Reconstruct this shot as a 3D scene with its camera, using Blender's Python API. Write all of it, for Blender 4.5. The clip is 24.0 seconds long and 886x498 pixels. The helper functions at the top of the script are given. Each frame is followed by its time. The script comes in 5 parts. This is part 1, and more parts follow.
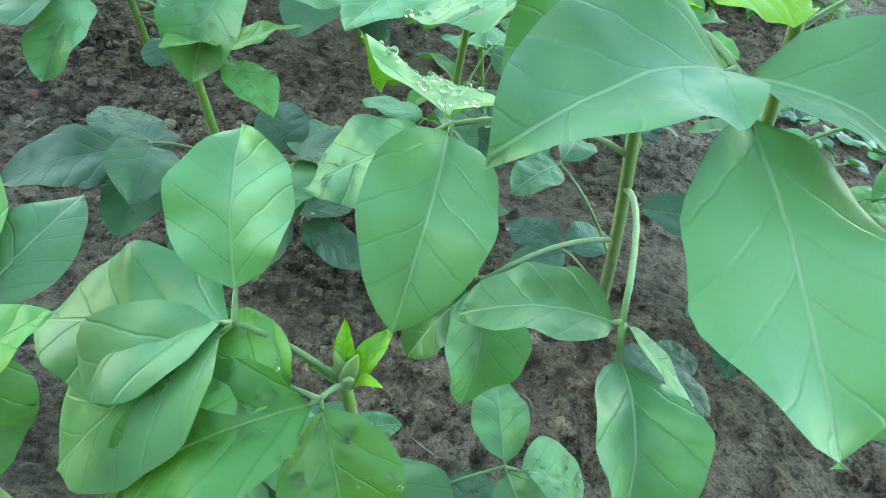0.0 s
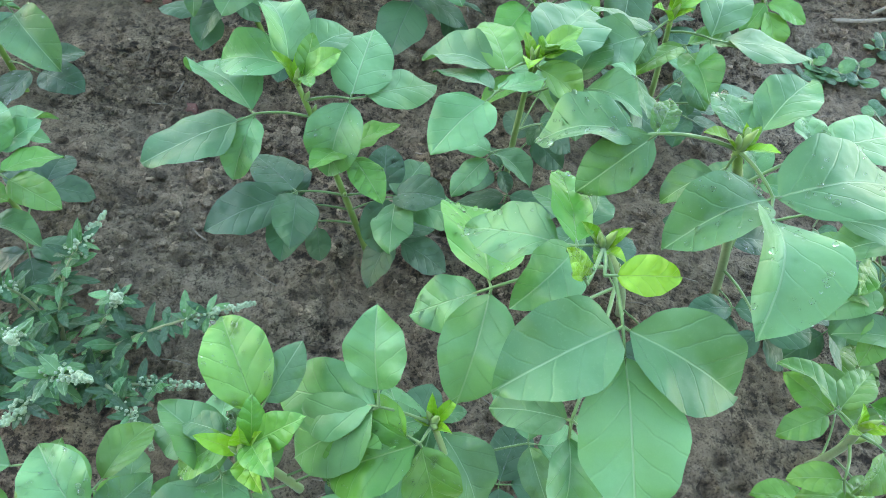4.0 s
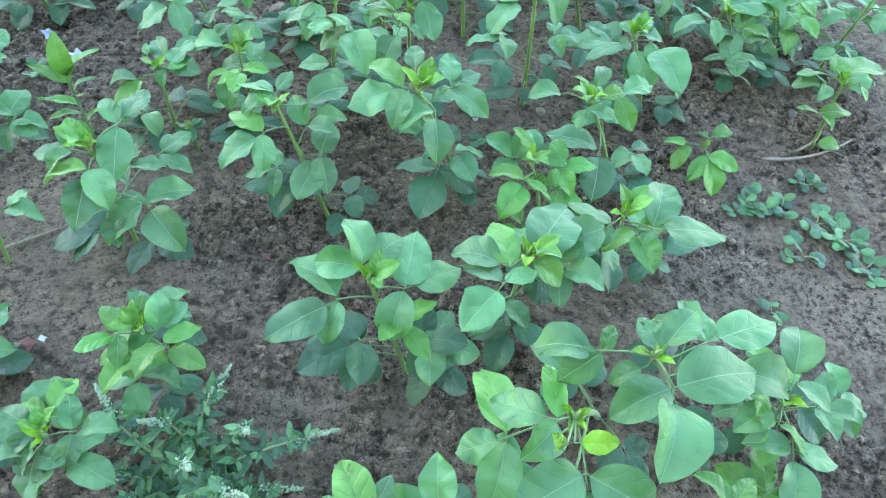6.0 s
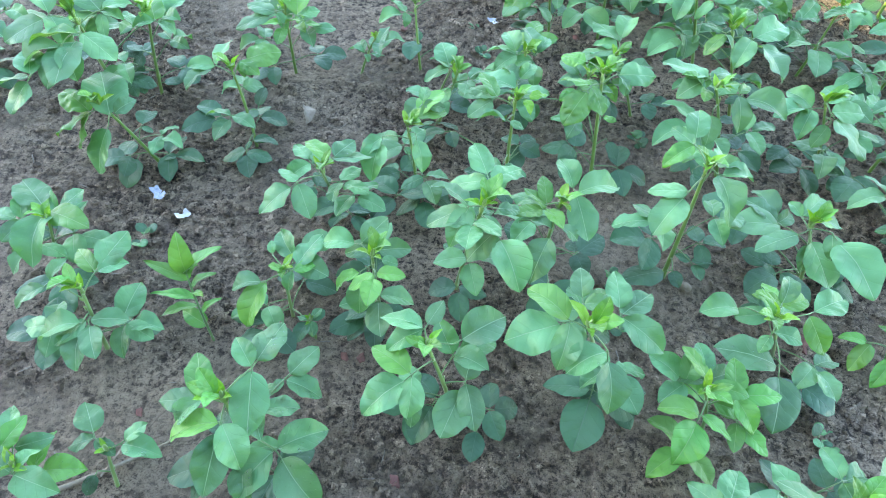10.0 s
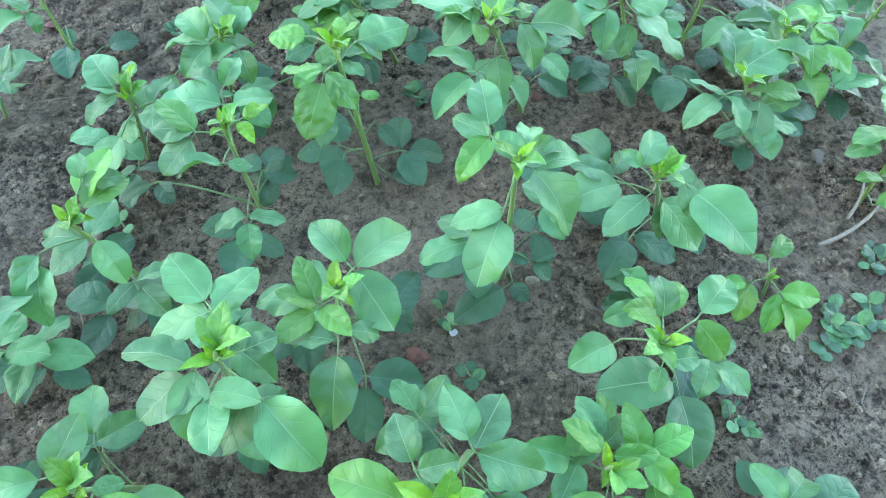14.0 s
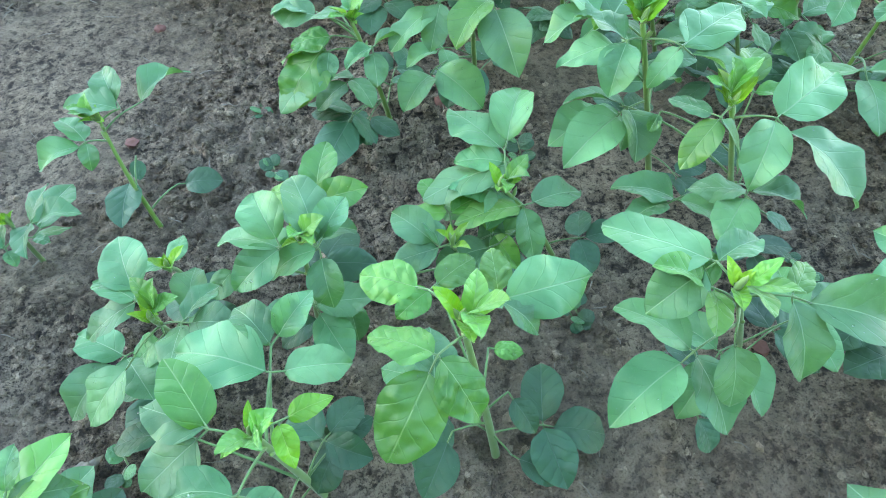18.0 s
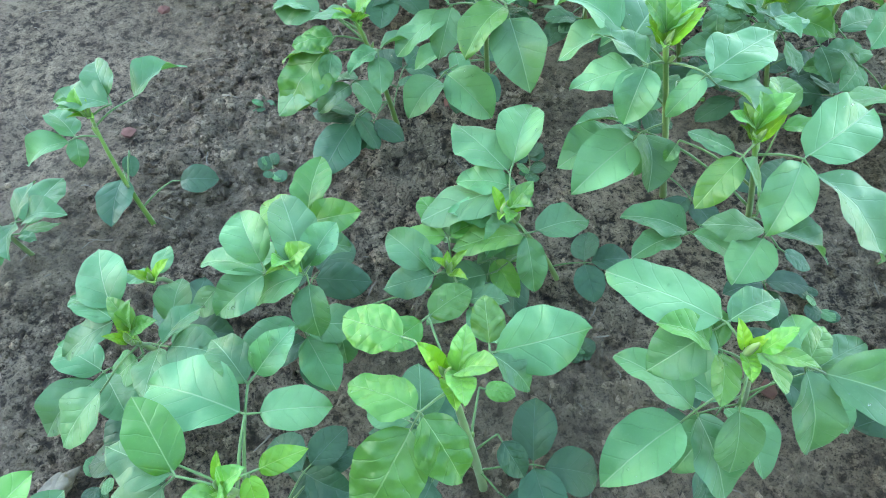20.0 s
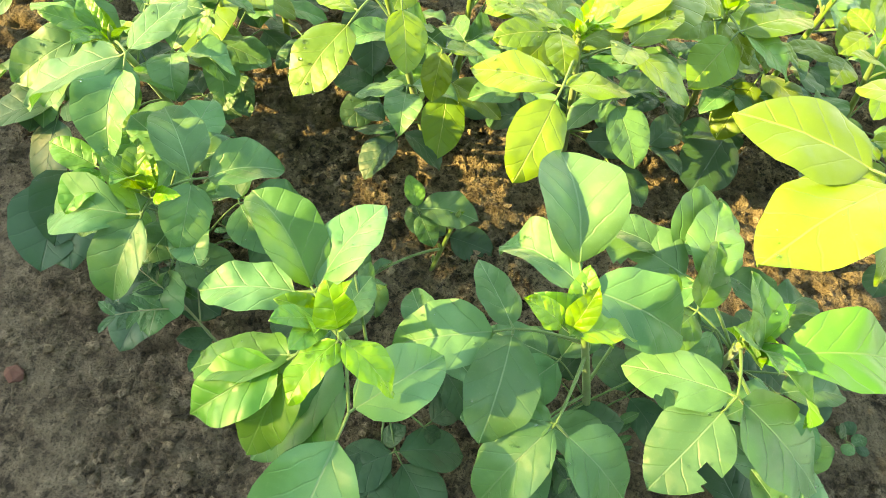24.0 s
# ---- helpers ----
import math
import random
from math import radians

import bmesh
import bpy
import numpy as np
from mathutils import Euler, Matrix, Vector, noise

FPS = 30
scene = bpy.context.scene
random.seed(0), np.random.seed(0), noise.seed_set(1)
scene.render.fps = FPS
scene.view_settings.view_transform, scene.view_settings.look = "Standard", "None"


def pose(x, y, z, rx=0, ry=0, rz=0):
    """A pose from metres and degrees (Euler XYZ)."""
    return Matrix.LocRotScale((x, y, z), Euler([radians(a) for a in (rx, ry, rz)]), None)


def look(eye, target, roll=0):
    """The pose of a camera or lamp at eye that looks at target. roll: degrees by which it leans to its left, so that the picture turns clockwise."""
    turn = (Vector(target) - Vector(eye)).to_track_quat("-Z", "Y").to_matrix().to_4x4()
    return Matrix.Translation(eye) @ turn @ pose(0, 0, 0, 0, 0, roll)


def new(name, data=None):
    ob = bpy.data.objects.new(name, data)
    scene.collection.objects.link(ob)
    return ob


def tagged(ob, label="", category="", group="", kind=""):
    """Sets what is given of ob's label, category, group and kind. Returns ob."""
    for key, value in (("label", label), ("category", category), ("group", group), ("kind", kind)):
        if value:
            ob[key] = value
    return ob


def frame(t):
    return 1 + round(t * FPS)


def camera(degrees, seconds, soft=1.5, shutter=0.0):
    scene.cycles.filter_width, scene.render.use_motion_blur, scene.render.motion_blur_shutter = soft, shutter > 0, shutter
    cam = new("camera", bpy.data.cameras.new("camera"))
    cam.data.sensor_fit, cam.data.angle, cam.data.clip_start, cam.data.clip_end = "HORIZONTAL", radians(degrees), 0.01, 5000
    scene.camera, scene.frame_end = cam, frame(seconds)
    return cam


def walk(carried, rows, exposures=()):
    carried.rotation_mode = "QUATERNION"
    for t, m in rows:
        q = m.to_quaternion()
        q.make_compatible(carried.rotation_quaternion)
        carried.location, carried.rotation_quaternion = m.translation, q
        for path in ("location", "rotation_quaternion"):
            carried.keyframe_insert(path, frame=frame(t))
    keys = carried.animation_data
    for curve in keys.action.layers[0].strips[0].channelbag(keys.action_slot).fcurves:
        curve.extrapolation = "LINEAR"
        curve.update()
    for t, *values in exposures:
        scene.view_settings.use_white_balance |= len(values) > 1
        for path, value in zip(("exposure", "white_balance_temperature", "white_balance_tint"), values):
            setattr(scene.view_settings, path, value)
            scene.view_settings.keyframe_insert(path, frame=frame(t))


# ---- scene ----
LENS = 71.04
PATH = [
    (0.0, (0.594, 0.090, 0.337), (0.8196, 0.7752, -0.3559), 15.73),
    (0.5, (0.601, 0.091, 0.355), (0.7973, 0.8633, -0.2488), 12.43),
    (1.0, (0.592, 0.093, 0.361), (0.7480, 0.9165, -0.1841), 11.38),
    (1.5, (0.589, 0.098, 0.364), (0.7224, 0.9263, -0.1802), 11.01),
    (2.0, (0.589, 0.098, 0.363), (0.7261, 0.9357, -0.1654), 11.07),
    (2.5, (0.592, 0.118, 0.359), (0.7457, 0.9335, -0.1989), 11.72),
    (4.5, (0.569, 0.090, 0.586), (0.6544, 0.5532, -0.2963), 9.07),
    (5.0, (0.555, 0.101, 0.646), (0.6656, 0.6145, -0.2050), 9.55),
    (5.5, (0.542, 0.077, 0.740), (0.6318, 0.6744, -0.0568), 7.98),
    (6.0, (0.528, 0.084, 0.752), (0.6297, 0.6457, -0.0690), 8.84),
    (6.5, (0.480, 0.133, 0.756), (0.5494, 0.6761, -0.0814), 6.49),
    (7.0, (0.449, 0.251, 0.761), (0.5023, 0.7851, -0.0834), 8.01),
    (7.5, (0.432, 0.314, 0.785), (0.4684, 0.8750, -0.0416), 3.83),
    (8.0, (0.402, 0.334, 0.794), (0.4552, 0.9253, -0.0104), 3.57),
    (8.5, (0.396, 0.337, 0.800), (0.4434, 0.9358, 0.0005), 4.32),
    (9.0, (0.393, 0.340, 0.800), (0.4317, 0.9242, -0.0112), 4.75),
    (9.5, (0.376, 0.348, 0.812), (0.4088, 0.9603, 0.0226), 4.86),
    (11.5, (0.512, 0.341, 0.753), (0.5514, 0.8760, -0.0911), 2.50),
    (12.0, (0.524, 0.352, 0.752), (0.5710, 0.8874, -0.0916), 2.51),
    (12.5, (0.534, 0.436, 0.730), (0.6498, 0.9312, -0.1309), 5.68),
    (13.0, (0.525, 0.557, 0.719), (0.6838, 1.0202, -0.1525), 5.31),
    (13.5, (0.529, 0.633, 0.716), (0.7412, 1.1145, -0.1345), 2.77),
    (14.0, (0.535, 0.644, 0.692), (0.7776, 1.0623, -0.1836), 6.74),
    (14.5, (0.539, 0.669, 0.684), (0.7132, 1.0833, -0.2098), 3.25),
    (15.0, (0.588, 0.702, 0.673), (0.7093, 1.1057, -0.2339), 8.89),
    (15.5, (0.606, 0.727, 0.659), (0.6793, 1.1018, -0.2653), 8.06),
    (16.0, (0.606, 0.786, 0.639), (0.7290, 1.1403, -0.2878), 12.31),
    (16.5, (0.625, 0.878, 0.560), (0.7831, 1.2999, -0.3326), 12.10),
    (17.0, (0.630, 0.912, 0.556), (0.7351, 1.4388, -0.2871), 2.23),
    (17.5, (0.619, 0.936, 0.553), (0.7554, 1.4573, -0.2887), 5.16),
    (18.0, (0.620, 0.959, 0.555), (0.7111, 1.5078, -0.2752), -1.16),
    (18.5, (0.625, 0.980, 0.559), (0.7121, 1.5159, -0.2803), 1.11),
    (20.5, (0.660, 1.040, 0.554), (0.7002, 1.5408, -0.3103), -2.07),
    (21.0, (0.712, 1.108, 0.544), (0.6673, 1.5934, -0.3294), -8.66),
    (21.5, (0.739, 1.199, 0.530), (0.7322, 1.7111, -0.3291), 0.34),
    (22.0, (0.728, 1.259, 0.520), (0.7552, 1.7916, -0.3258), 5.26),
    (22.5, (0.713, 1.342, 0.522), (0.7898, 1.8911, -0.3099), 11.46),
    (23.0, (0.698, 1.438, 0.523), (0.7980, 1.9625, -0.3225), 11.01),
    (23.5, (0.682, 1.507, 0.532), (0.7853, 2.0340, -0.3113), 11.12),
    (24.0, (0.659, 1.598, 0.525), (0.7362, 2.1123, -0.3283), 10.86),
]
SKY, SUN = 0.10, 1.9
EXPOSURES = [(0.0, 4.0, 7800.0, -6.0), (2.5, 4.0, 8900.0, 8.0), (5.0, 4.12, 7300.0, 6.0), (9.0, 4.25, 6950.0, 11.0), (15.0, 4.2, 7100.0, 4.0),
             (20.5, 4.18, 7300.0, 5.0), (22.5, 4.1, 7500.0, 6.0), (23.2, 3.97, 8000.0, 5.0), (24.0, 3.45, 11300.0, 1.0)]
SHADE_EDGE = 2.10   # metres, across the field

cam = camera(LENS, 24.0, soft=0.65)
walk(cam, [(t, look(eye, target, roll)) for t, eye, target, roll in PATH], EXPOSURES)

# ---- light: open shade under a clear morning sky, a sun that an added, unseen wall keeps off most of the field ----
SUN_AZ, SUN_EL = radians(258.0), radians(25.0)   # where the sun stands, clockwise from +y
sun_dir = Vector((math.sin(SUN_AZ) * math.cos(SUN_EL), math.cos(SUN_AZ) * math.cos(SUN_EL), math.sin(SUN_EL)))
world = bpy.data.worlds.new("sky")
scene.world = world
world.use_nodes = True
wn = world.node_tree.nodes
sky = wn.new("ShaderNodeTexSky")
sky.sky_type = "NISHITA"
sky.sun_disc = False
sky.sun_elevation = SUN_EL
sky.sun_rotation = SUN_AZ
sky.dust_density = 0.4
world.node_tree.links.new(sky.outputs["Color"], wn["Background"].inputs["Color"])
wn["Background"].inputs["Strength"].default_value = SKY
sun = new("sun", bpy.data.lights.new("sun", "SUN"))
sun.data.energy = SUN
sun.data.angle = radians(0.55)
sun.data.color = (1.0, 0.85, 0.45)
sun.matrix_world = look(sun_dir * 20, (0, 0, 0))


# ---- materials ----
class Nodes:
    """A small helper to write node materials."""
    def __init__(self, name):
        self.mat = bpy.data.materials.new(name)
        self.mat.use_nodes = True
        self.tree = self.mat.node_tree
        self.tree.nodes.clear()
        self.out = self.tree.nodes.new("ShaderNodeOutputMaterial")

    def add(self, kind, **values):
        node = self.tree.nodes.new("ShaderNode" + kind)
        for key, value in values.items():
            if key == "op":
                node.operation = value
            elif key == "blend":
                node.data_type, node.blend_type = "RGBA", value
            elif key == "feature":
                node.feature = value
            else:
                node.inputs[key.replace("_", " ")].default_value = value
        return node

    def link(self, a, b):
        self.tree.links.new(a, b)

    def put(self, value, socket):
        if isinstance(value, (int, float)):
            socket.default_value = value
        elif isinstance(value, tuple):
            socket.default_value = value if len(value) == 4 else (*value, 1.0)
        else:
            self.link(value, socket)

    def math(self, op, a, b=0.0, c=0.0):
        node = self.add("Math", op=op)
        for socket, value in zip(node.inputs, (a, b, c)):
            self.put(value, socket)
        return node.outputs[0]

    def mix(self, factor, a, b, blend="MIX"):
        node = self.add("Mix", blend=blend)
        self.put(factor, node.inputs[0])
        self.put(a, node.inputs[6])
        self.put(b, node.inputs[7])
        return node.outputs[2]

    def noise(self, where, scale, detail=4.0, rough=0.6):
        node = self.add("TexNoise", Scale=scale, Detail=detail, Roughness=rough)
        self.link(where, node.inputs["Vector"])
        return node.outputs[0]

    def ramp(self, value, low, high, a=0.0, b=1.0):
        node = self.tree.nodes.new("ShaderNodeMapRange")
        for socket, v in zip(node.inputs, (value, low, high, a, b)):
            self.put(v, socket)
        return node.outputs[0]

    def bump(self, height, strength, distance):
        node = self.add("Bump", Strength=strength, Distance=distance)
        self.link(height, node.inputs["Height"])
        return node.outputs[0]

    def surface(self, colour, rough, normal=None, spec=0.5, metal=0.0):
        node = self.tree.nodes.new("ShaderNodeBsdfPrincipled")
        self.put(colour, node.inputs["Base Color"])
        self.put(rough, node.inputs["Roughness"])
        self.put(spec, node.inputs["Specular IOR Level"])
        self.put(metal, node.inputs["Metallic"])
        if normal is not None:
            self.link(normal, node.inputs["Normal"])
        return node

    def done(self, shader):
        self.link(shader, self.out.inputs["Surface"])
        return self.mat


def leaf_material(name, blade, pale, vein, through_colour, rough, pucker):
    """A leaf blade: y runs along the midrib from 0 to 1, x across."""
    n = Nodes(name)
    place = n.add("TexCoord").outputs["Object"]
    xyz = n.add("SeparateXYZ")
    n.link(place, xyz.inputs[0])
    chance = n.add("ObjectInfo").outputs["Random"]
    across = n.math("ABSOLUTE", xyz.outputs[0])
    wob = n.noise(place, 4.0, 2.0)
    side = n.math("MULTIPLY", n.math("SIGN", xyz.outputs[0]), 0.035)
    along = n.math("ADD", n.math("SUBTRACT", xyz.outputs[1], n.math("MULTIPLY", n.math("POWER", across, 0.80), 0.72)), side)
    along = n.math("ADD", n.math("ADD", along, n.math("MULTIPLY", chance, 0.21)), n.math("MULTIPLY", wob, 0.10))
    wave = n.math("PINGPONG", along, 0.105)
    ribs = n.ramp(wave, 0.0, 0.013, 1.0, 0.0)
    mid = n.ramp(across, 0.003, 0.010, 1.0, 0.0)
    veins = n.math("MAXIMUM", n.math("MULTIPLY", ribs, 0.30), mid)
    fine = n.add("TexVoronoi", feature="DISTANCE_TO_EDGE", Scale=26.0)
    n.link(place, fine.inputs["Vector"])
    net = n.ramp(fine.outputs["Distance"], 0.0, 0.08, 1.0, 0.0)
    shift = n.add("VectorMath", op="ADD")
    n.link(place, shift.inputs[0])
    n.link(chance, shift.inputs[1])
    blotch = n.noise(shift.outputs[0], 1.6, 1.5)
    speck = n.noise(shift.outputs[0], 38.0, 3.0)
    colour = n.mix(n.ramp(blotch, 0.25, 0.75), blade, pale)
    tone = n.add("HueSaturation")
    n.put(n.ramp(chance, 0.0, 1.0, 0.487, 0.511), tone.inputs["Hue"])
    n.put(n.ramp(n.math("FRACT", n.math("MULTIPLY", chance, 7.31)), 0.0, 1.0, 0.64, 1.26), tone.inputs["Value"])
    n.link(colour, tone.inputs["Color"])
    dome = n.math("SINE", n.math("MULTIPLY", wave, 14.9))
    colour = n.mix(n.math("MULTIPLY", net, 0.06), tone.outputs[0], blade)
    colour = n.mix(n.math("MULTIPLY", n.ramp(speck, 0.56, 0.72), 0.14), colour, vein)
    colour = n.mix(n.math("MULTIPLY", n.math("MULTIPLY", ribs, n.ramp(n.noise(shift.outputs[0], 5.0, 2.0), 0.35, 0.60, 0.2, 1.0)), 0.17), colour, tuple(0.5 * (a + b) for a, b in zip(blade, vein)))
    colour = n.mix(n.math("MULTIPLY", mid, 0.75), colour, vein)
    quilt = n.math("MULTIPLY", dome, pucker * 0.03)
    height = n.math("ADD", quilt, n.math("MULTIPLY", n.noise(shift.outputs[0], 3.6, 1.0), 0.22))
    height = n.math("SUBTRACT", height, n.math("MULTIPLY", veins, 0.075))
    height = n.math("ADD", height, n.math("MULTIPLY", n.noise(shift.outputs[0], 8.0, 1.0), 0.06))
    normal = n.bump(height, 0.36, 0.030)
    skin = n.surface(colour, n.ramp(speck, 0.3, 0.7, rough - 0.06, rough + 0.1), normal, 0.6)
    skin.inputs["Sheen Weight"].default_value = 0.16
    skin.inputs["Sheen Roughness"].default_value = 0.45
    glow = n.add("BsdfTranslucent")
    n.put(n.mix(0.75, colour, through_colour), glow.inputs["Color"])
    n.link(normal, glow.inputs["Normal"])
    both = n.add("MixShader", Fac=0.27)
    n.link(skin.outputs[0], both.inputs[1])
    n.link(glow.outputs[0], both.inputs[2])
    return n.done(both.outputs[0])


LEAF = leaf_material("leaf_blade", (0.044, 0.162, 0.044), (0.120, 0.300, 0.118), (0.230, 0.380, 0.190), (0.110, 0.330, 0.010), 0.45, 0.5)
# older, bluer green, painted darker still for the shade low in the plants
LEAF_OLD_SHADED = leaf_material("old_shaded_leaf_blade", (0.021, 0.088, 0.034), (0.046, 0.140, 0.060), (0.078, 0.154, 0.092), (0.050, 0.166, 0.018), 0.44, 0.6)
LEAF_YOUNG = leaf_material("young_leaf_blade", (0.120, 0.330, 0.010), (0.175, 0.395, 0.020), (0.240, 0.380, 0.072), (0.242, 0.460, 0.004), 0.42, 1.0)
# younger yellow-green, with the warm sunlight also put into the colour
LEAF_SUN = leaf_material("sunlit_yellow_leaf_blade", (0.105, 0.220, 0.012), (0.150, 0.265, 0.025), (0.280, 0.346, 0.095), (0.290, 0.425, 0.004), 0.42, 0.8)
LEAF_MID = leaf_material("fresh_leaf_blade", (0.055, 0.212, 0.020), (0.108, 0.300, 0.052), (0.178, 0.323, 0.099), (0.170, 0.377, 0.004), 0.42, 0.9)


def stalk_material(name, a, b):
    n = Nodes(name)
    place = n.add("TexCoord").outputs["Object"]
    stretch = n.add("Mapping", Scale=(1.0, 1.0, 0.25))
    n.link(place, stretch.inputs[0])
    grain = n.noise(stretch.outputs[0], 260.0, 3.0)
    blot = n.noise(place, 45.0, 3.0)
    colour = n.mix(n.ramp(blot, 0.35, 0.68), a, b)
    colour = n.mix(n.math("MULTIPLY", grain, 0.25), colour, (0.20, 0.28, 0.10))
    skin = n.surface(colour, 0.5, n.bump(grain, 0.35, 0.001), 0.4)
    skin.inputs["Sheen Weight"].default_value = 0.25
    return n.done(skin.outputs[0])


STEM = stalk_material("green_stem", (0.105, 0.225, 0.022), (0.150, 0.260, 0.045))
STALK = stalk_material("leaf_stalk_green", (0.068, 0.159, 0.039), (0.107, 0.208, 0.065))
BUD = stalk_material("downy_bud", (0.130, 0.230, 0.045), (0.200, 0.290, 0.085))


def soil_material(name, loose):
    n = Nodes(name)
    place = n.add("NewGeometry").outputs["Position"]
    big = n.noise(place, 2.2, 5.0)
    mid = n.noise(place, 14.0, 6.0, 0.65)
    grit = n.noise(place, 120.0, 5.0, 0.7)
    fine = n.noise(place, 480.0, 3.0, 0.7)
    lumps = n.noise(place, 46.0, 4.0, 0.6)
    rough = n.ramp(n.noise(place, 3.4, 4.0, 0.65), 0.44, 0.58)   # crumbly here, a smooth crust elsewhere
    # weights for shade painted into the bump's hollows and light on its crests
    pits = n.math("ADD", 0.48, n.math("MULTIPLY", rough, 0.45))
    crest_light = n.math("ADD", 0.26, n.math("MULTIPLY", rough, 0.34))
    colour = n.mix(n.ramp(mid, 0.38, 0.62), (0.173, 0.129, 0.089), (0.260, 0.198, 0.139))
    colour = n.mix(n.math("MULTIPLY", n.ramp(big, 0.44, 0.60), 0.75), colour, (0.337, 0.266, 0.189))
    # same noises as the bump: low spots coloured as shaded, high spots as lit
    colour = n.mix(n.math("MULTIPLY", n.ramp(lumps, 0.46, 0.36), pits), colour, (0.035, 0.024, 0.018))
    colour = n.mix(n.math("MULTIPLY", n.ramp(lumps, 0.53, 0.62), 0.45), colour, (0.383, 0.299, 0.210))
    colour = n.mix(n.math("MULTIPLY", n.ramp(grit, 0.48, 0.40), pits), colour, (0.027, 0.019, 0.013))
    colour = n.mix(n.math("MULTIPLY", n.ramp(grit, 0.54, 0.62), crest_light), colour, (0.451, 0.353, 0.246))
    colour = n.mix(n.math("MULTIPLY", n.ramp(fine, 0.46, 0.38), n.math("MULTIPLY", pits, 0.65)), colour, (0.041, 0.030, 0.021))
    if loose:
        shade = n.add("HueSaturation")
        n.put(n.ramp(n.add("NewGeometry").outputs["Random Per Island"], 0.0, 1.0, 0.45, 1.7), shade.inputs["Value"])
        n.link(colour, shade.inputs["Color"])
        colour = shade.outputs[0]
    green = n.math("MULTIPLY", n.ramp(n.noise(place, 6.5, 5.0, 0.7), 0.58, 0.75), n.ramp(fine, 0.45, 0.7))
    colour = n.mix(n.math("MULTIPLY", green, 0.45), colour, (0.039, 0.054, 0.023))
    crack = n.add("TexVoronoi", feature="DISTANCE_TO_EDGE", Scale=34.0)
    warp = n.add("VectorMath", op="ADD")
    n.link(place, warp.inputs[0])
    n.link(n.math("MULTIPLY", mid, 0.05), warp.inputs[1])
    n.link(warp.outputs[0], crack.inputs["Vector"])
    lines = n.math("MULTIPLY", n.ramp(crack.outputs["Distance"], 0.0, 0.035, 1.0, 0.0), n.ramp(big, 0.5, 0.62))
    colour = n.mix(n.math("MULTIPLY", lines, 0.5), colour, (0.032, 0.026, 0.022))
    height = n.math("ADD", n.math("ADD", n.math("MULTIPLY", mid, 1.2), n.math("MULTIPLY", lumps, 1.0)), n.math("MULTIPLY", grit, 0.6))
    height = n.math("ADD", height, n.math("MULTIPLY", fine, 0.10))
    height = n.math("SUBTRACT", height, n.math("MULTIPLY", lines, 0.25))
    return n.done(n.surface(colour, n.ramp(grit, 0.3, 0.7, 0.78, 0.95), n.bump(height, 1.0, 0.028), 0.25).outputs[0])


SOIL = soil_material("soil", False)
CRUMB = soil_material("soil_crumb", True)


def rough_material(name, a, b, scale, rough=0.85, depth=0.002):
    n = Nodes(name)
    place = n.add("NewGeometry").outputs["Position"]
    grain = n.noise(place, scale, 5.0, 0.65)
    fine = n.noise(place, scale * 5.0, 3.0)
    colour = n.mix(n.ramp(grain, 0.3, 0.7), a, b)
    colour = n.mix(n.math("MULTIPLY", fine, 0.3), colour, tuple(0.5 * (p + q) for p, q in zip(a, b)))
    return n.done(n.surface(colour, rough, n.bump(grain, 0.6, depth), 0.3).outputs[0])


BRICK = rough_material("brick_chip", (0.115, 0.048, 0.038), (0.175, 0.086, 0.068), 140.0)
STRAW = rough_material("dry_straw", (0.186, 0.155, 0.118), (0.298, 0.260, 0.211), 200.0)
WHITE = rough_material("white_scrap", (0.446, 0.446, 0.446), (0.533, 0.533, 0.527), 90.0, 0.6)
GLAZE = rough_material("pale_blue_scrap", (0.186, 0.223, 0.322), (0.434, 0.459, 0.496), 130.0, 0.45)
HUSK = rough_material("dry_husk", (0.186, 0.149, 0.105), (0.285, 0.242, 0.186), 180.0)
PLASTER = rough_material("grey_plaster", (0.16, 0.15, 0.13), (0.22, 0.20, 0.18), 6.0, 0.9, 0.01)


# ---- the ground, one sheet to the horizon, and the added, unseen wall behind ----
def axis(near_a, near_b, step, far):
    line = list(np.arange(near_a, near_b, step))
    grow, a, b = step, line[0], line[-1]
    left, right = [], []
    while b < far:
        grow *= 1.22
        a, b = a - grow, b + grow
        left.append(a)
        right.append(b)
    return np.array(left[::-1] + line + right)


def crumbly(x, y):
    """How crumbly the soil is here: 0 on a smooth crust, 1 where it is all clods."""
    p = Vector((x, y, 0.0))
    rough = 0.5 + 0.5 * noise.noise(p * 2.6 + Vector((7, 3, 0))) + 0.22 * noise.noise(p * 9.0)
    return min(1.0, max(0.0, (rough - 0.30) * 2.4))


def soil_height(x, y):
    p = Vector((x, y, 0.0))
    z = 0.010 * noise.noise(p * 3.0) + 0.006 * noise.noise(p * 11.0)
    rough = 0.15 + 0.85 * crumbly(x, y)
    z += rough * (0.0100 * noise.noise(p * 34.0) + 0.0105 * abs(noise.noise(p * 74.0)))
    pit = noise.noise(p * 52.0 + Vector((2, 9, 0)))
    return z - rough * 0.040 * max(0.0, pit - 0.24)


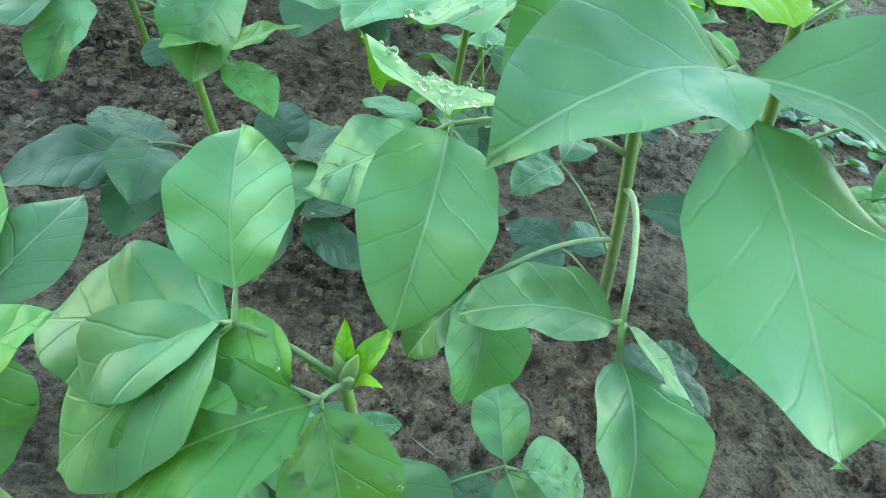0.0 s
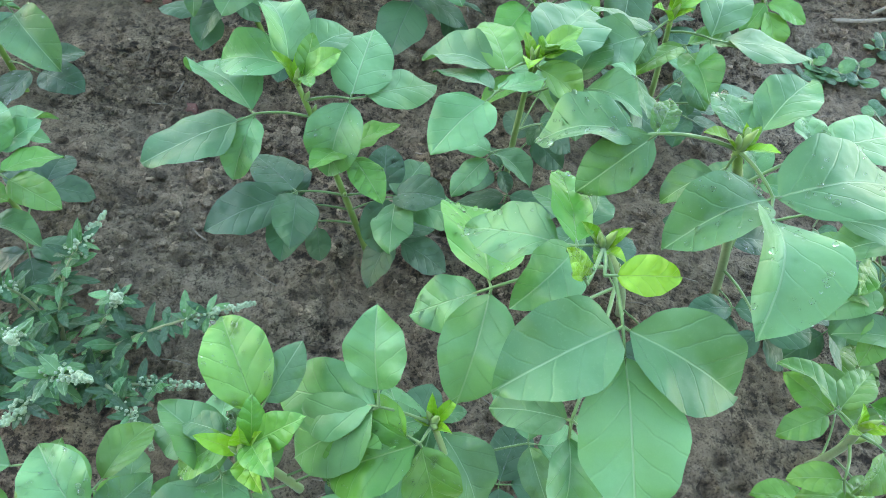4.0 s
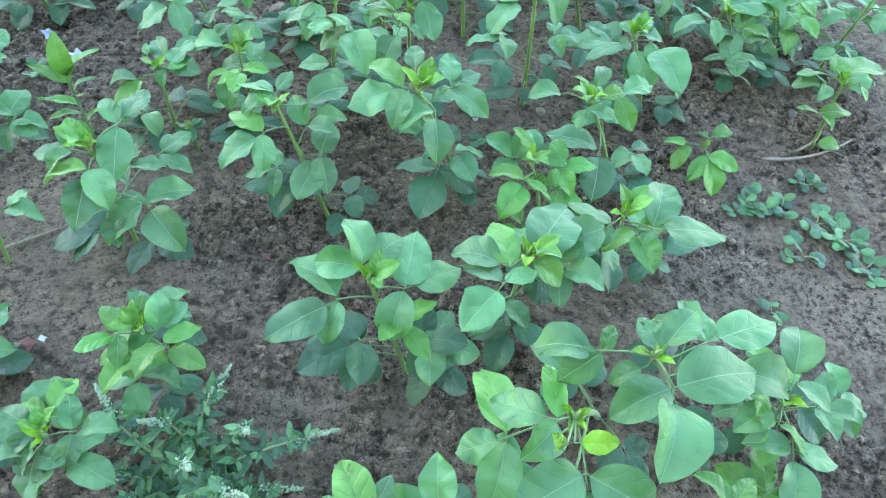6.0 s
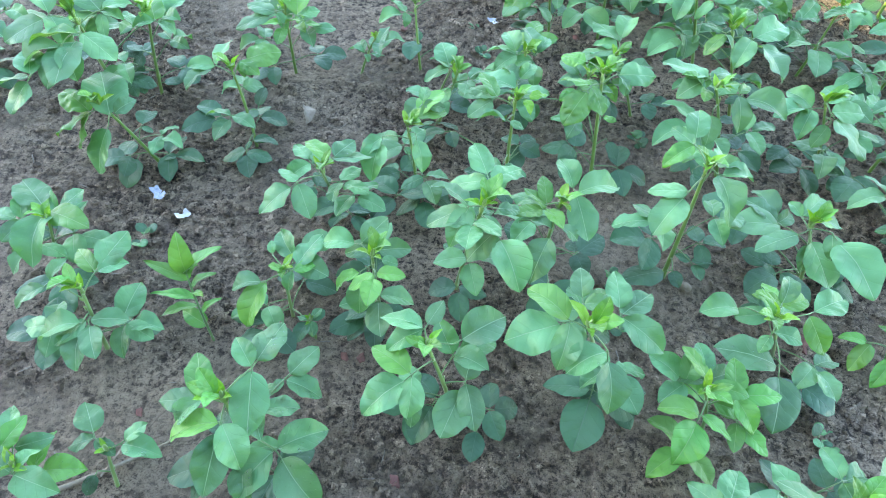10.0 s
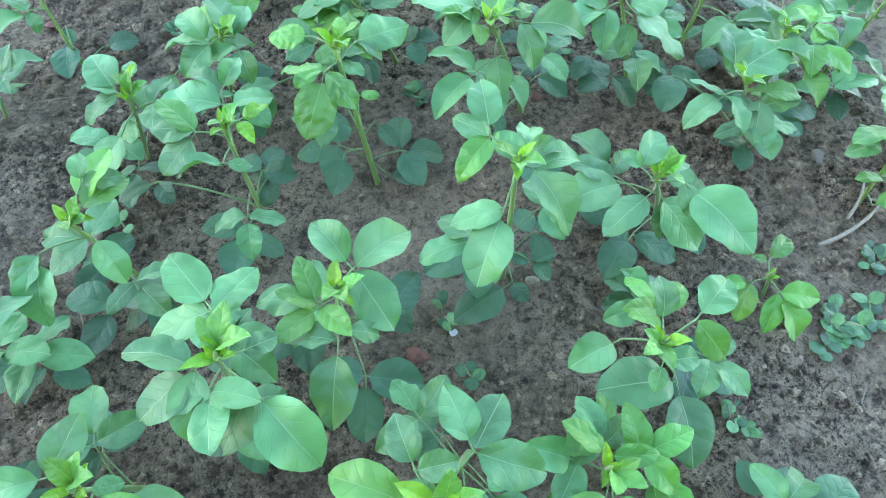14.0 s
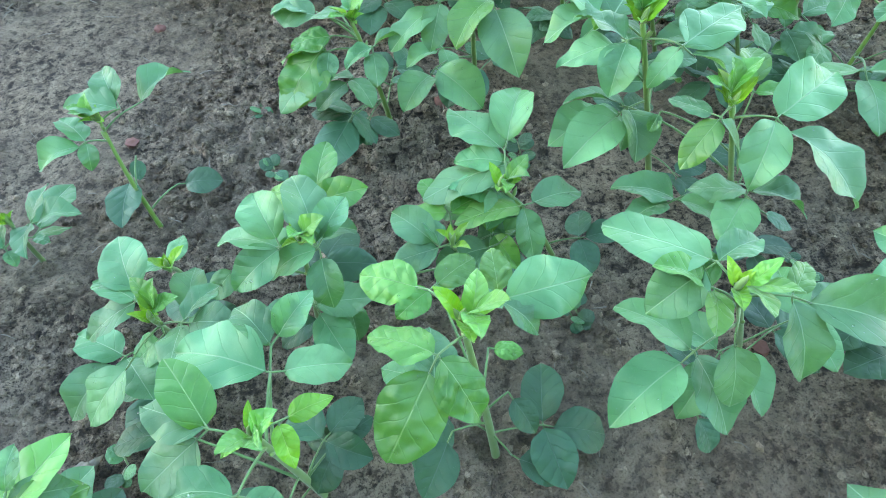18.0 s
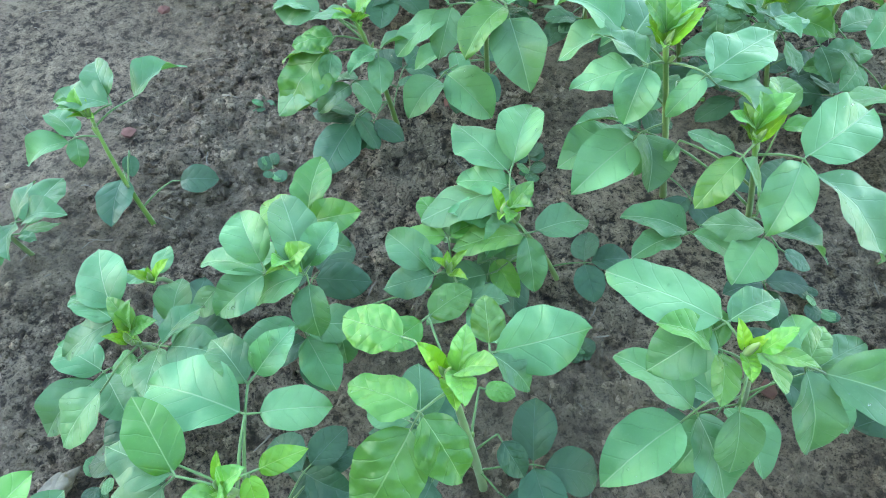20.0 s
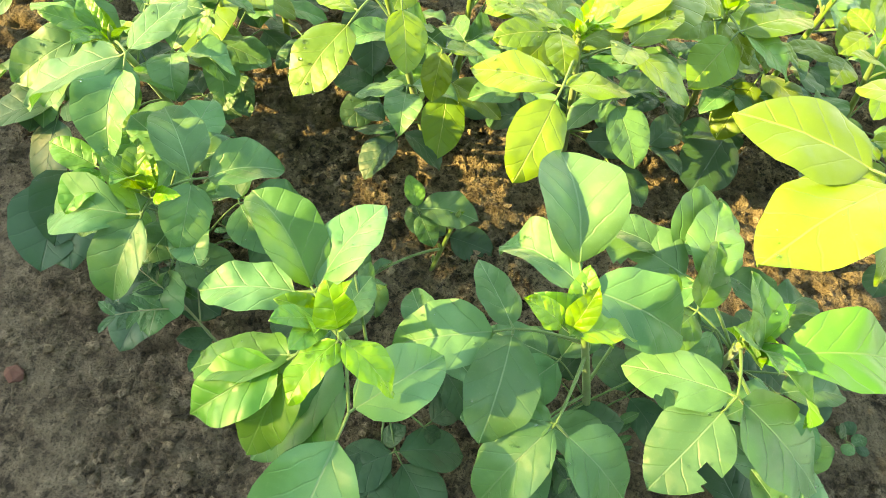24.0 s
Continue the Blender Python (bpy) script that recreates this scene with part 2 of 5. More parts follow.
gx, gy = axis(-0.85, 1.75, 0.0048, 400.0), axis(0.15, 2.70, 0.0048, 400.0)
heights = [[soil_height(x, y) if -3 < x < 4 and -3 < y < 6 else 0.0 for x in gx] for y in gy]
verts = [(x, y, heights[j][i]) for j, y in enumerate(gy) for i, x in enumerate(gx)]
w = len(gx)
quads = [(j * w + i, j * w + i + 1, j * w + w + i + 1, j * w + w + i) for j in range(len(gy) - 1) for i in range(w - 1)]
mesh = bpy.data.meshes.new("ground")
mesh.from_pydata(verts, [], quads)
mesh.polygons.foreach_set("use_smooth", [True] * len(quads))
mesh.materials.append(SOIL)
tagged(new("ground", mesh), "dark grey-brown crumbly garden soil with cracks and pits", "ground", kind="structure")


def box_mesh(name, size, material, bevel=0.0):
    bm = bmesh.new()
    bmesh.ops.create_cube(bm, size=1.0)
    bmesh.ops.scale(bm, vec=size, verts=bm.verts)
    if bevel:
        bmesh.ops.bevel(bm, geom=bm.edges, offset=bevel, segments=2, affect="EDGES")
    me = bpy.data.meshes.new(name)
    bm.to_mesh(me)
    bm.free()
    me.materials.append(material)
    return me


# a tall unseen wall, added behind the camera, keeps the sun off the field; its top edge's shadow ends on the line
# FACING . (x, y) = SHADE_EDGE
FACING = Vector((0.35, 0.937, 0.0))
WALL_BACK = 6.0
fall = -(sun_dir.x * FACING.x + sun_dir.y * FACING.y) / sun_dir.z   # how far along FACING the shadow goes for each metre of height
WALL_HIGH = (SHADE_EDGE + WALL_BACK) / fall
wall = new("wall_south_west", box_mesh("wall_south_west", (50.0, 0.4, WALL_HIGH), PLASTER, 0.01))
wall.matrix_world = pose(*(FACING * -(WALL_BACK + 0.2) + Vector((0, 0, WALL_HIGH / 2))), 0, 0, math.degrees(math.atan2(-FACING.x, FACING.y)))
tagged(wall, "plain grey plastered wall, unseen, added to shade the field", "wall", kind="structure")


# ---- plants ----
def link_part(name, me, parent, m=None, label=""):
    ob = bpy.data.objects.new(name, me)
    scene.collection.objects.link(ob)
    ob.parent = parent
    if m is not None:
        ob.matrix_basis = m
    if label:
        ob["label"] = label
    return ob


def tube(points, radii, sides=7):
    """Rings along a line: vertices and faces, closed at the far end."""
    vs, fs = [], []
    for k, p in enumerate(points):
        d = (points[min(k + 1, len(points) - 1)] - points[max(k - 1, 0)]).normalized()
        u = d.orthogonal().normalized() if k == 0 else (u - d * u.dot(d)).normalized()
        v = d.cross(u)
        for s in range(sides):
            a = 2 * math.pi * s / sides
            vs.append(p + (u * math.cos(a) + v * math.sin(a)) * radii[k])
        if k:
            o = (k - 1) * sides
            fs += [(o + s, o + (s + 1) % sides, o + sides + (s + 1) % sides, o + sides + s) for s in range(sides)]
    fs.append(tuple(range(len(vs) - sides, len(vs))))
    return vs, fs


def tube_mesh(name, lines, material, sides=7):
    vs, fs = [], []
    for points, radii in lines:
        a, b = tube(points, radii, sides)
        fs += [tuple(i + len(vs) for i in f) for f in b]
        vs += a
    me = bpy.data.meshes.new(name)
    me.from_pydata(vs, [], fs)
    me.polygons.foreach_set("use_smooth", [True] * len(fs))
    me.materials.append(material)
    return me


def bezier(a, b, c, count):
    return [a * (1 - t) ** 2 + b * 2 * t * (1 - t) + c * t * t for t in (k / count for k in range(count + 1))]


def blade_mesh(name, material, seed, width=0.66, arch=0.07, fold=0.10, wave=0.012, tip=0.5, rows=16, half=6, bite=False, crumple=0.013):
    """One leaflet, 1 long, from its base at the origin to its tip at (0, 1, 0)."""
    r = random.Random(seed)
    lean = r.uniform(-0.05, 0.05)
    ph = [r.uniform(0, 6.28) for _ in range(6)]
    curl = r.uniform(-0.06, 0.05)
    vs, fs = [], []
    low_end, high_end = r.uniform(0.52, 0.60), r.uniform(0.68, 0.92) + 0.25 * (tip - 0.5)
    peak = low_end / (low_end + high_end)
    most = peak ** low_end * (1 - peak) ** high_end
    for j in range(rows + 1):
        s = j / rows
        # egg-shaped: a round base, broadest below the middle, tapering to a blunt point
        wide = 0.5 * width * s ** low_end * (1 - s) ** high_end / most
        for i in range(-half, half + 1):
            c = i / half
            edge = 1.0 + 0.025 * math.sin(9 * s + ph[0] + c * 2) + 0.018 * math.sin(21 * s + ph[1] - c)
            x = c * wide * edge * (1 + lean * c)
            y = s + 0.02 * c * c * math.sin(math.pi * s)
            ac = abs(c)
            z = arch * math.sin(math.pi * s ** 0.9) + fold * wide * 2 * (ac ** 1.3) * 0.55 - 0.16 * wide * ac ** 3
            z += wave * ac * math.sin(7.5 * s + ph[2] + (0 if c > 0 else 1.9)) + wave * 0.5 * ac * math.sin(17 * s + ph[3])
            z += curl * ac * ac * s * 0.6
            z += crumple * math.sin(math.pi * s) * (noise.noise(Vector((x * 7.0, s * 7.0, seed * 3.7))) + 0.5 * noise.noise(Vector((x * 15.0, s * 15.0, seed * 1.3))))
            vs.append((x, y, z))
    n = 2 * half + 1
    for j in range(rows):
        for i in range(n - 1):
            if bite and i < 3 and 0.45 < (j + 0.5) / rows < 0.62 - 0.03 * i:
                continue
            fs.append((j * n + i, j * n + i + 1, j * n + n + i + 1, j * n + n + i))
    me = bpy.data.meshes.new(name)
    me.from_pydata(vs, [], fs)
    me.polygons.foreach_set("use_smooth", [True] * len(fs))
    me.materials.append(material)
    return me


BLADES = {
    "mature": [blade_mesh("leaflet", LEAF, k, 0.60 + 0.03 * (k % 5), 0.04 + 0.045 * (k % 4), 0.16 + 0.15 * (k % 4), 0.028 + 0.014 * (k % 3)) for k in range(12)],
    "broad": [blade_mesh("leaflet", LEAF, 240 + k, 0.62 + 0.03 * (k % 3), 0.05 + 0.03 * (k % 3), 0.12 + 0.12 * (k % 3), 0.026 + 0.008 * (k % 2), 0.5, 26, 10) for k in range(5)],
    "fresh": [blade_mesh("leaflet", LEAF_MID, 40 + k, 0.56 + 0.04 * (k % 3), 0.06 + 0.04 * (k % 3), 0.24 + 0.14 * (k % 3), 0.034) for k in range(6)],
    "old_shaded": [blade_mesh("leaflet", LEAF_OLD_SHADED, 20 + k, 0.68 + 0.03 * (k % 3), 0.05 + 0.03 * (k % 3), 0.10 + 0.12 * (k % 3), 0.024, 0.3, 10, 4) for k in range(6)],
    "bitten": [blade_mesh("leaflet", LEAF, 60 + k, 0.68, 0.06, 0.14, 0.02, bite=True) for k in range(2)],
    "crinkled": [blade_mesh("leaflet", LEAF_MID, 70 + k, 0.68, 0.10, 0.08, 0.05, 0.5, 24, 9, crumple=0.055) for k in range(3)],
    "lime": [blade_mesh("leaflet", LEAF_YOUNG, 260 + k, 0.52 + 0.05 * k, 0.12, 0.22, 0.055, 0.5, 22, 8) for k in range(3)],
    "yellow": [blade_mesh("leaflet", LEAF_SUN, 90 + k, 0.62 + 0.03 * (k % 3), 0.07, 0.16, 0.025) for k in range(5)],
    "young": [blade_mesh("young_leaf", LEAF_YOUNG, 80 + k, 0.42, 0.10, 0.55, 0.03, 0.9, 10, 4) for k in range(4)],
}


def aim(base, azimuth, rise, length, wide=1.0, roll=0.0):
    """The pose of a leaflet: azimuth in degrees clockwise from +y, rise above the level in degrees."""
    a, e = radians(azimuth), radians(rise)
    y = Vector((math.sin(a) * math.cos(e), math.cos(a) * math.cos(e), math.sin(e)))
    x = Vector((math.cos(a), -math.sin(a), 0.0))
    z = x.cross(y)
    m = Matrix((x, y, z)).transposed().to_4x4() @ Matrix.Rotation(radians(roll), 4, "Y")
    return Matrix.Translation(base) @ m @ Matrix.Diagonal((length * wide, length, length, 1.0))


def way(azimuth, rise):
    a, e = radians(azimuth), radians(rise)
    return Vector((math.sin(a) * math.cos(e), math.cos(a) * math.cos(e), math.sin(e)))


def add_leaf(plant, r, stem_at, joint, leaflets, kinds, thick=0.0016):
    """A stalk from the stem to the joint, and its leaflets (azimuth, rise, reach from the joint, turn about its midrib)."""
    gone = (joint - stem_at).length
    knee = stem_at.lerp(joint, 0.55) + Vector((0, 0, 0.16 * gone))
    lines = [(bezier(stem_at, knee, joint, 7), [thick * (1.25 - 0.06 * k) for k in range(8)])]
    placed = []
    for k, (az, rise, reach, twist) in enumerate(leaflets):
        d = way(az, rise)
        short = (0.16 if k == 0 else 0.045) * reach
        base = joint + d * short
        lines.append(([joint, joint + d * short * 0.5, base + d * 0.004], [thick * 0.95, thick * 0.85, thick * 0.6]))
        placed.append((base, az, rise, reach - short, k, twist))
    stalk = link_part("leaf_stalk", tube_mesh("leaf_stalk", lines, STALK, 6), plant)
    for base, az, rise, length, k, twist in placed:
        kind = kinds[k % len(kinds)]
        if kind == "mature" and length > 0.078:
            kind = "broad"
        me = r.choice(BLADES[kind])
        wide = r.uniform(0.92, 1.10) * (1.04 if k == 0 else 0.98)
        roll = twist if twist else r.uniform(-16, 16) + (0, 12, -12)[k]
        link_part("leaflet", me, stalk, aim(base, az, rise, length, wide, roll),
                  {"old_shaded": "dull blue-green lower leaflet with shade in its colour", "fresh": "fresh bright green leaflet", "yellow": "yellow-green leaflet coloured as sunlit", "bitten": "leaflet with a chewed edge",
                   "crinkled": "crinkled glossy leaflet", "lime": "glossy bright yellow-green young leaflet"}.get(kind, ""))
    return stalk


def stem_curve(top, bow):
    mid = top * 0.5 + bow
    return bezier(Vector((0, 0, -0.025)), mid, top, 12)


def on_stem(line, z):
    best = line[-1]
    for p in line:
        if p.z >= z:
            best = p
            break
    return best


def grow_tip(plant, r, top, size, count, lean=0.0):
    """The bright folded young leaves and the downy bud at the stem's end."""
    turn = r.uniform(0, 360)
    for k in range(count):
        az = turn + k * 137.5
        link_part("young_leaf", r.choice(BLADES["young"]), plant,
                  aim(top + way(az, 0) * 0.002, az, r.uniform(38, 78) - 7 * k, size * r.uniform(0.62, 1.15), r.uniform(0.8, 1.15), r.uniform(-15, 15)),
                  "small folded yellow-green young leaf")
    if count > 3 and size > 0.022:
        az = turn + 60
        joint = top + way(az, 55) * 0.010
        for k, side in enumerate((0, 68, -68)):
            link_part("half_grown_leaf", r.choice(BLADES["fresh"]), plant,
                      aim(joint, az + side + r.uniform(-15, 15), r.uniform(25, 60), size * r.uniform(0.9, 1.25), r.uniform(0.8, 1.0), r.uniform(-20, 20)), "half-grown bright green leaflet")
    link_part("bud", tube_mesh("bud", [([top - Vector((0, 0, 0.004)), top + Vector((0, 0, 0.004)), top + Vector((0.001, 0, 0.010)), top + Vector((0.002, 0, 0.015))],
                                        [0.0016, 0.0026, 0.0020, 0.0004])], BUD, 7), plant, None, "pale downy tip bud")


def bud_mesh(seed):
    r = random.Random(seed)
    d = way(r.uniform(0, 360), r.uniform(35, 70))
    return tube_mesh("flower_bud", [([d * 0.001, d * 0.004, d * 0.008, d * 0.012], [0.0012, 0.0022, 0.0018, 0.0005])], BUD, 6)


BUDS = [bud_mesh(k) for k in range(3)]


def soybean(seed, x, y, top, leaves, low=3, mid=1, tip=0.035, young=4, fill=0, label="", kinds="mfo"):
    """A young soybean plant. top: the stem's end from its foot, cm. leaves: rows of the joint (cm from the foot) and, for the
    middle, first and second side leaflet, azimuth, rise, reach and twist (degrees, cm). low: more small leaves near the ground."""
    r = random.Random(seed)
    plant = new("soybean_plant")
    plant.location = (x, y, soil_height(x, y))
    top = Vector(top) * 0.01
    h = top.z
    thick = 0.0026 + 0.008 * max(0.0, h - 0.10)
    line = stem_curve(top, Vector((r.uniform(-0.006, 0.006), r.uniform(-0.006, 0.006), 0.01)))
    radii = [thick * (1.1 - 0.5 * k / 12 + (0.25, 0.08, 0.0)[min(k, 2)]) for k in range(13)]
    stem = link_part("stem", tube_mesh("stem", [(line, radii)], STEM, 8), plant, None, "upright downy green stem")
    knots = []
    for row in leaves:
        joint = Vector(row[:3]) * 0.01
        own = row[-1] if isinstance(row[-1], str) else ""
        rest = row[3:len(row) - bool(own)]
        sprays = [(rest[k], rest[k + 1], rest[k + 2] * 0.01, rest[k + 3]) for k in range(0, len(rest), 4)]
        reach = math.hypot(joint.x - top.x * joint.z / max(h, 0.01), joint.y - top.y * joint.z / max(h, 0.01))
        at = on_stem(line, max(0.12 * h, min(h * 0.98, joint.z - 0.55 * reach)))
        share = joint.z / max(h, 0.01)
        # low joints get the older blade, with under-leaf shade in its colour
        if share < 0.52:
            kind = ["old_shaded"]
        elif share > 0.80:
            kind = r.choice((["mature"], ["mature"], ["mature", "fresh", "mature"]))
        else:
            kind = ["mature"]
        if kinds == "bitten" and share > 0.6:
            kind = r.choice((["bitten", "mature"], ["mature"]))
        if kinds == "crinkled" and share > 0.45:
            kind = r.choice((["crinkled"], ["crinkled", "mature", "mature"]))
        if kinds == "fresh":
            kind = ["fresh"]
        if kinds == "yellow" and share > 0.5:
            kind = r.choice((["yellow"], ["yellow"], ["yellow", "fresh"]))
        if own:
            kind = [own]
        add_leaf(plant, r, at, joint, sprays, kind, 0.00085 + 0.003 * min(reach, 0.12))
        knots.append(at)
    # smaller leaves in the gaps between the large ones
    taken = [math.degrees(math.atan2(row[0] - top.x * 100, row[1] - top.y * 100)) for row in leaves]
    for k in range(fill):
        tries = [r.uniform(0, 360) for _ in range(12)]
        az = max(tries, key=lambda a: min([abs((a - b + 180) % 360 - 180) for b in taken] or [0]))
        taken.append(az)
        zj = r.uniform(0.66, 0.96) * h
        at = on_stem(line, zj * 0.82)
        joint = at + way(az, 0) * r.uniform(0.018, 0.036) + Vector((0, 0, zj - at.z + 0.006))
        size = r.uniform(0.036, 0.052)
        rows = [(az + r.uniform(-20, 20), r.uniform(-25, 20), size * 1.2, 0), (az + 74, r.uniform(-20, 25), size, 0), (az - 74, r.uniform(-20, 25), size, 0)]
        add_leaf(plant, r, at, joint, rows, ["yellow"] if kinds == "yellow" else r.choice((["mature"], ["fresh"])), 0.0009)
    turn = r.uniform(0, 360)
    if h > 0.14 and low > 1:
        mid += 1
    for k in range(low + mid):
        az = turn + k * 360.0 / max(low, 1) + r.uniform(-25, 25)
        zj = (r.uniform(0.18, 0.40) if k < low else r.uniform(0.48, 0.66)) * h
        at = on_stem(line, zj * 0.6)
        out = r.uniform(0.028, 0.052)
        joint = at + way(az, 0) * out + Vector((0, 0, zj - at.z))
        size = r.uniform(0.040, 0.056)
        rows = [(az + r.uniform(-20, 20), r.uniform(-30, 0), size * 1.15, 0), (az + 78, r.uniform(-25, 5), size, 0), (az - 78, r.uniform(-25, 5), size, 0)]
        add_leaf(plant, r, at, joint, rows, ["fresh"] if kinds == "fresh" else ["old_shaded"] if k < low else ["mature"], 0.0008)
        knots.append(at)
    grow_tip(plant, r, top, tip, young)
    for at in knots[:4 if young > 3 else 0]:
        link_part("flower_bud", BUDS[r.randrange(3)], stem, Matrix.Translation(at) @ Matrix.Rotation(r.uniform(0, 6.28), 4, "Z"), "tiny pale green bud at a leaf joint")
    if kinds == "yellow":
        label = "soybean plant with pale yellow-green trifoliate leaves, coloured as sunlit, in soil"
    if kinds == "fresh":
        label = "small fresh green seedling with smooth leaves on soil"
    if kinds == "bitten":
        label = "soybean plant with insect-chewed green trifoliate leaves in soil"
    if kinds == "crinkled":
        label = "soybean plant with crinkled glossy green leaves in soil"
    if not label:
        label = "young soybean plant with broad green trifoliate leaves in soil" if h > 0.14 else "small soybean seedling with few green leaves in soil"
    return tagged(plant, label, "plant", "soybean plants in the field")


def wild_leaves(seed, h, count=5, size=7.0, lean=(0.0, 0.0)):
    """Rows of leaves for a plant seen only in part: joints turn round the stem, upper ones shorter."""
    r = random.Random(seed)
    rows, turn = [], r.uniform(0, 360)
    for k in range(count):
        az = turn + 137.5 * k + r.uniform(-15, 15)
        share = 1.0 - 0.13 * k
        out = (2.2 + 1.25 * k) * size / 7.0
        s = size * r.uniform(0.82, 1.08) * (0.72 + 0.09 * min(k, 3))
        zj = h * share + 0.6 * r.uniform(-1, 1) + 1.0
        jx, jy = out * math.sin(radians(az)) + lean[0] * share, out * math.cos(radians(az)) + lean[1] * share
        drop = r.uniform(-38, -4)
        rows.append((jx, jy, zj, az + r.uniform(-25, 25), drop, s * 1.12, 0, az + 78 + r.uniform(-12, 12), r.uniform(-25, 8), s * 0.92, 0, az - 78 + r.uniform(-12, 12), r.uniform(-25, 8), s * 0.92, 0))
    return rows


# ---- the soybean plants, row by row ----
soybean(1, 0.569, 0.404, (-5.2, 1.8, 20.0), [
    (-8.3, 0.7, 18, 241, -7, 8.4, 0, 312, -8, 7.6, 0, 203, -37, 5, 0),
    (-5.8, 3.1, 20.5, 48, 0, 5.7, 0, 340, 10, 6, 0, 284, -11, 5.4, 0),
    (-1.5, 1.1, 19.5, 59, -15, 7.8, 0, 11, 0, 7.6, 0, 202, -43, 5.8, 0),
    (-6.2, 0.1, 9.5, 244, -7, 8, 0, 318, -9, 6.2, 0, 181, 0, 5.6, 0),
    (1, 0.4, 9, 108, 20, 5.7, 0, 2, 12, 4.8, 0, 183, -37, 5, 0),
    (-5.2, 1.5, 3, 171, -15, 3.9, 0),
], low=2, mid=0, tip=0.028, fill=1)
soybean(2, 0.260, 0.406, (2.1, -1.1, 14.7), [
    (3.3, -0.9, 14, 48, 13, 4.3, 0, 2, 28, 4.3, 0, 227, -39, 6.4, 0),
    (1, -0.7, 14, 305, 0, 3.9, 0, 18, 32, 3.8, 0, 258, -35, 3.5, 0),
], low=2, mid=0, tip=0.024, fill=4)
soybean(3, 0.710, 0.502, (-2.2, -5.1, 20.8), [
    (-5.4, -9.1, 21.5, 223, -8, 6.9, 0, 304, -11, 5.3, 0, 67, 0, 4.1, 0),
    (-4.4, -7, 21.5, 295, -17, 6.9, 0, 351, -9, 6.8, 0),
    (-2.3, -6.3, 21.5, 35, -6, 10, 0, 105, -35, 5.2, 0),
    (-2, -3.6, 6, 246, -14, 4.1, 0, 340, 0, 3, 0, 162, -24, 2.4, 0),
    (1.3, -1.2, 10, 117, -29, 4.1, 0, 225, -58, 2.4, 0, 64, 0, 2.8, 0),
], low=2, mid=1, tip=0.029, fill=1)
soybean(4, 0.881, 0.584, (-7.7, -8.3, 21.7), [
    (-4.3, -9.5, 21, 89, -9, 10, 0, 23, 0, 7.5, 0, 182, -45, 4.2, 0),
    (-8.9, -8.9, 21, 249, -16, 7.3, 0, 313, -10, 5.8, 0, 215, -44, 2.9, 0),
    (-5.6, -5.4, 10, 237, -22, 5.3, 0, 345, 0, 4.3, 0, 179, -22, 5.3, 0),
    (2.1, -4.7, 9, 74, 0, 6.3, 0),
    (1.1, -4.6, 7, 106, -14, 4.2, 0, 211, -15, 3.9, 0, 355, 23, 2.6, 0),
], low=2, mid=1, tip=0.029, fill=1)
soybean(5, 0.913, 0.363, (-16.3, -7.7, 30.0), [
    (-20.5, -7.3, 30.5, 286, -26, 6, 0, 29, 0, 2.6, 0, 248, -40, 4.7, 0),
    (-15, -10.1, 29.5, 203, 0, 8, 0, 250, -20, 5.8, 0, 79, -7, 8.3, 0),
    (-15.8, -7.5, 30.5, 48, 12, 4.8, 0, 341, 0, 3.4, 0),
    (-9.5, -5, 27, 72, -7, 8.4, 0, 356, 0, 3.2, 0),
    (-4.7, -4.8, 21, 106, -16, 7.4, 0),
    (-16.5, -8, 29, 254, -34, 3.5, 0),
    (-5.7, -9.3, 12, 133, -32, 3.8, 0, 90, 0, 4.2, 0, 238, -42, 3, 0),
], low=2, mid=0, tip=0.020, fill=0)
soybean(6, 0.812, 0.346, (-12.6, -9.8, 26.6), [
    (-12.9, -14.5, 27.8, 177, -25, 8.1, 4, 246, -9, 6.4, -5, 114, -19, 6.2, 22),
    (-14.2, -10.3, 27.5, 301, -29, 6.3, -14, 359, -8, 5.2, 0, 230, -15, 4.4, -22),
    (-17.5, -10.1, 22.8, 264, -31, 5, 0, 352, -23, 8.5, 0, 198, -33, 6.5, 0),
    (-14.6, -13.1, 29, 307, 45, 2.1, -6, "lime"),
    (-13.6, -12.4, 28.5, 90, 0, 3.5, 25, "lime"),
    (-13.9, -16.9, 22, 188, -33, 5.4, 0, 283, -13, 4.1, 0, 115, -35, 3.4, 0),
    (-14.8, -10.2, 16, 239, -44, 4.3, 0, 295, -14, 4.1, 0, 189, -52, 5.1, 0),
], low=2, mid=0, tip=0.020, fill=0)
soybean(7, 0.955, 0.202, (-11.7, -2.5, 20.0), [
    (-11.4, -1.1, 18.5, 253, -15, 3.9, 0, 318, 0, 4, 0, 52, 0, 3.7, 0),
    (-9.5, -3.4, 18.5, 135, -14, 4.2, 0, 68, 0, 2.9, 0, 225, -19, 3.1, 0),
    (-10.6, -4.4, 16, 180, -31, 3.9, 0, 276, -19, 3.1, 0, 124, -33, 3.6, 0),
], low=2, mid=1, tip=0.020, fill=0, kinds="fresh")
soybean(8, 1.040, 0.324, (-10.3, -3.2, 18.0), [
    (-9.1, -1.6, 18.5, 26, 0, 6.8, 0, 271, -20, 5.9, 0, 134, -12, 4.7, 0),
    (-8.6, -7, 14, 192, -25, 7.1, 0, 283, -11, 5.1, 0, 107, -11, 5.2, 0),
    (-9.2, -2.5, 15, 245, -21, 5.6, 0),
], low=2, mid=1, tip=0.020, fill=4)
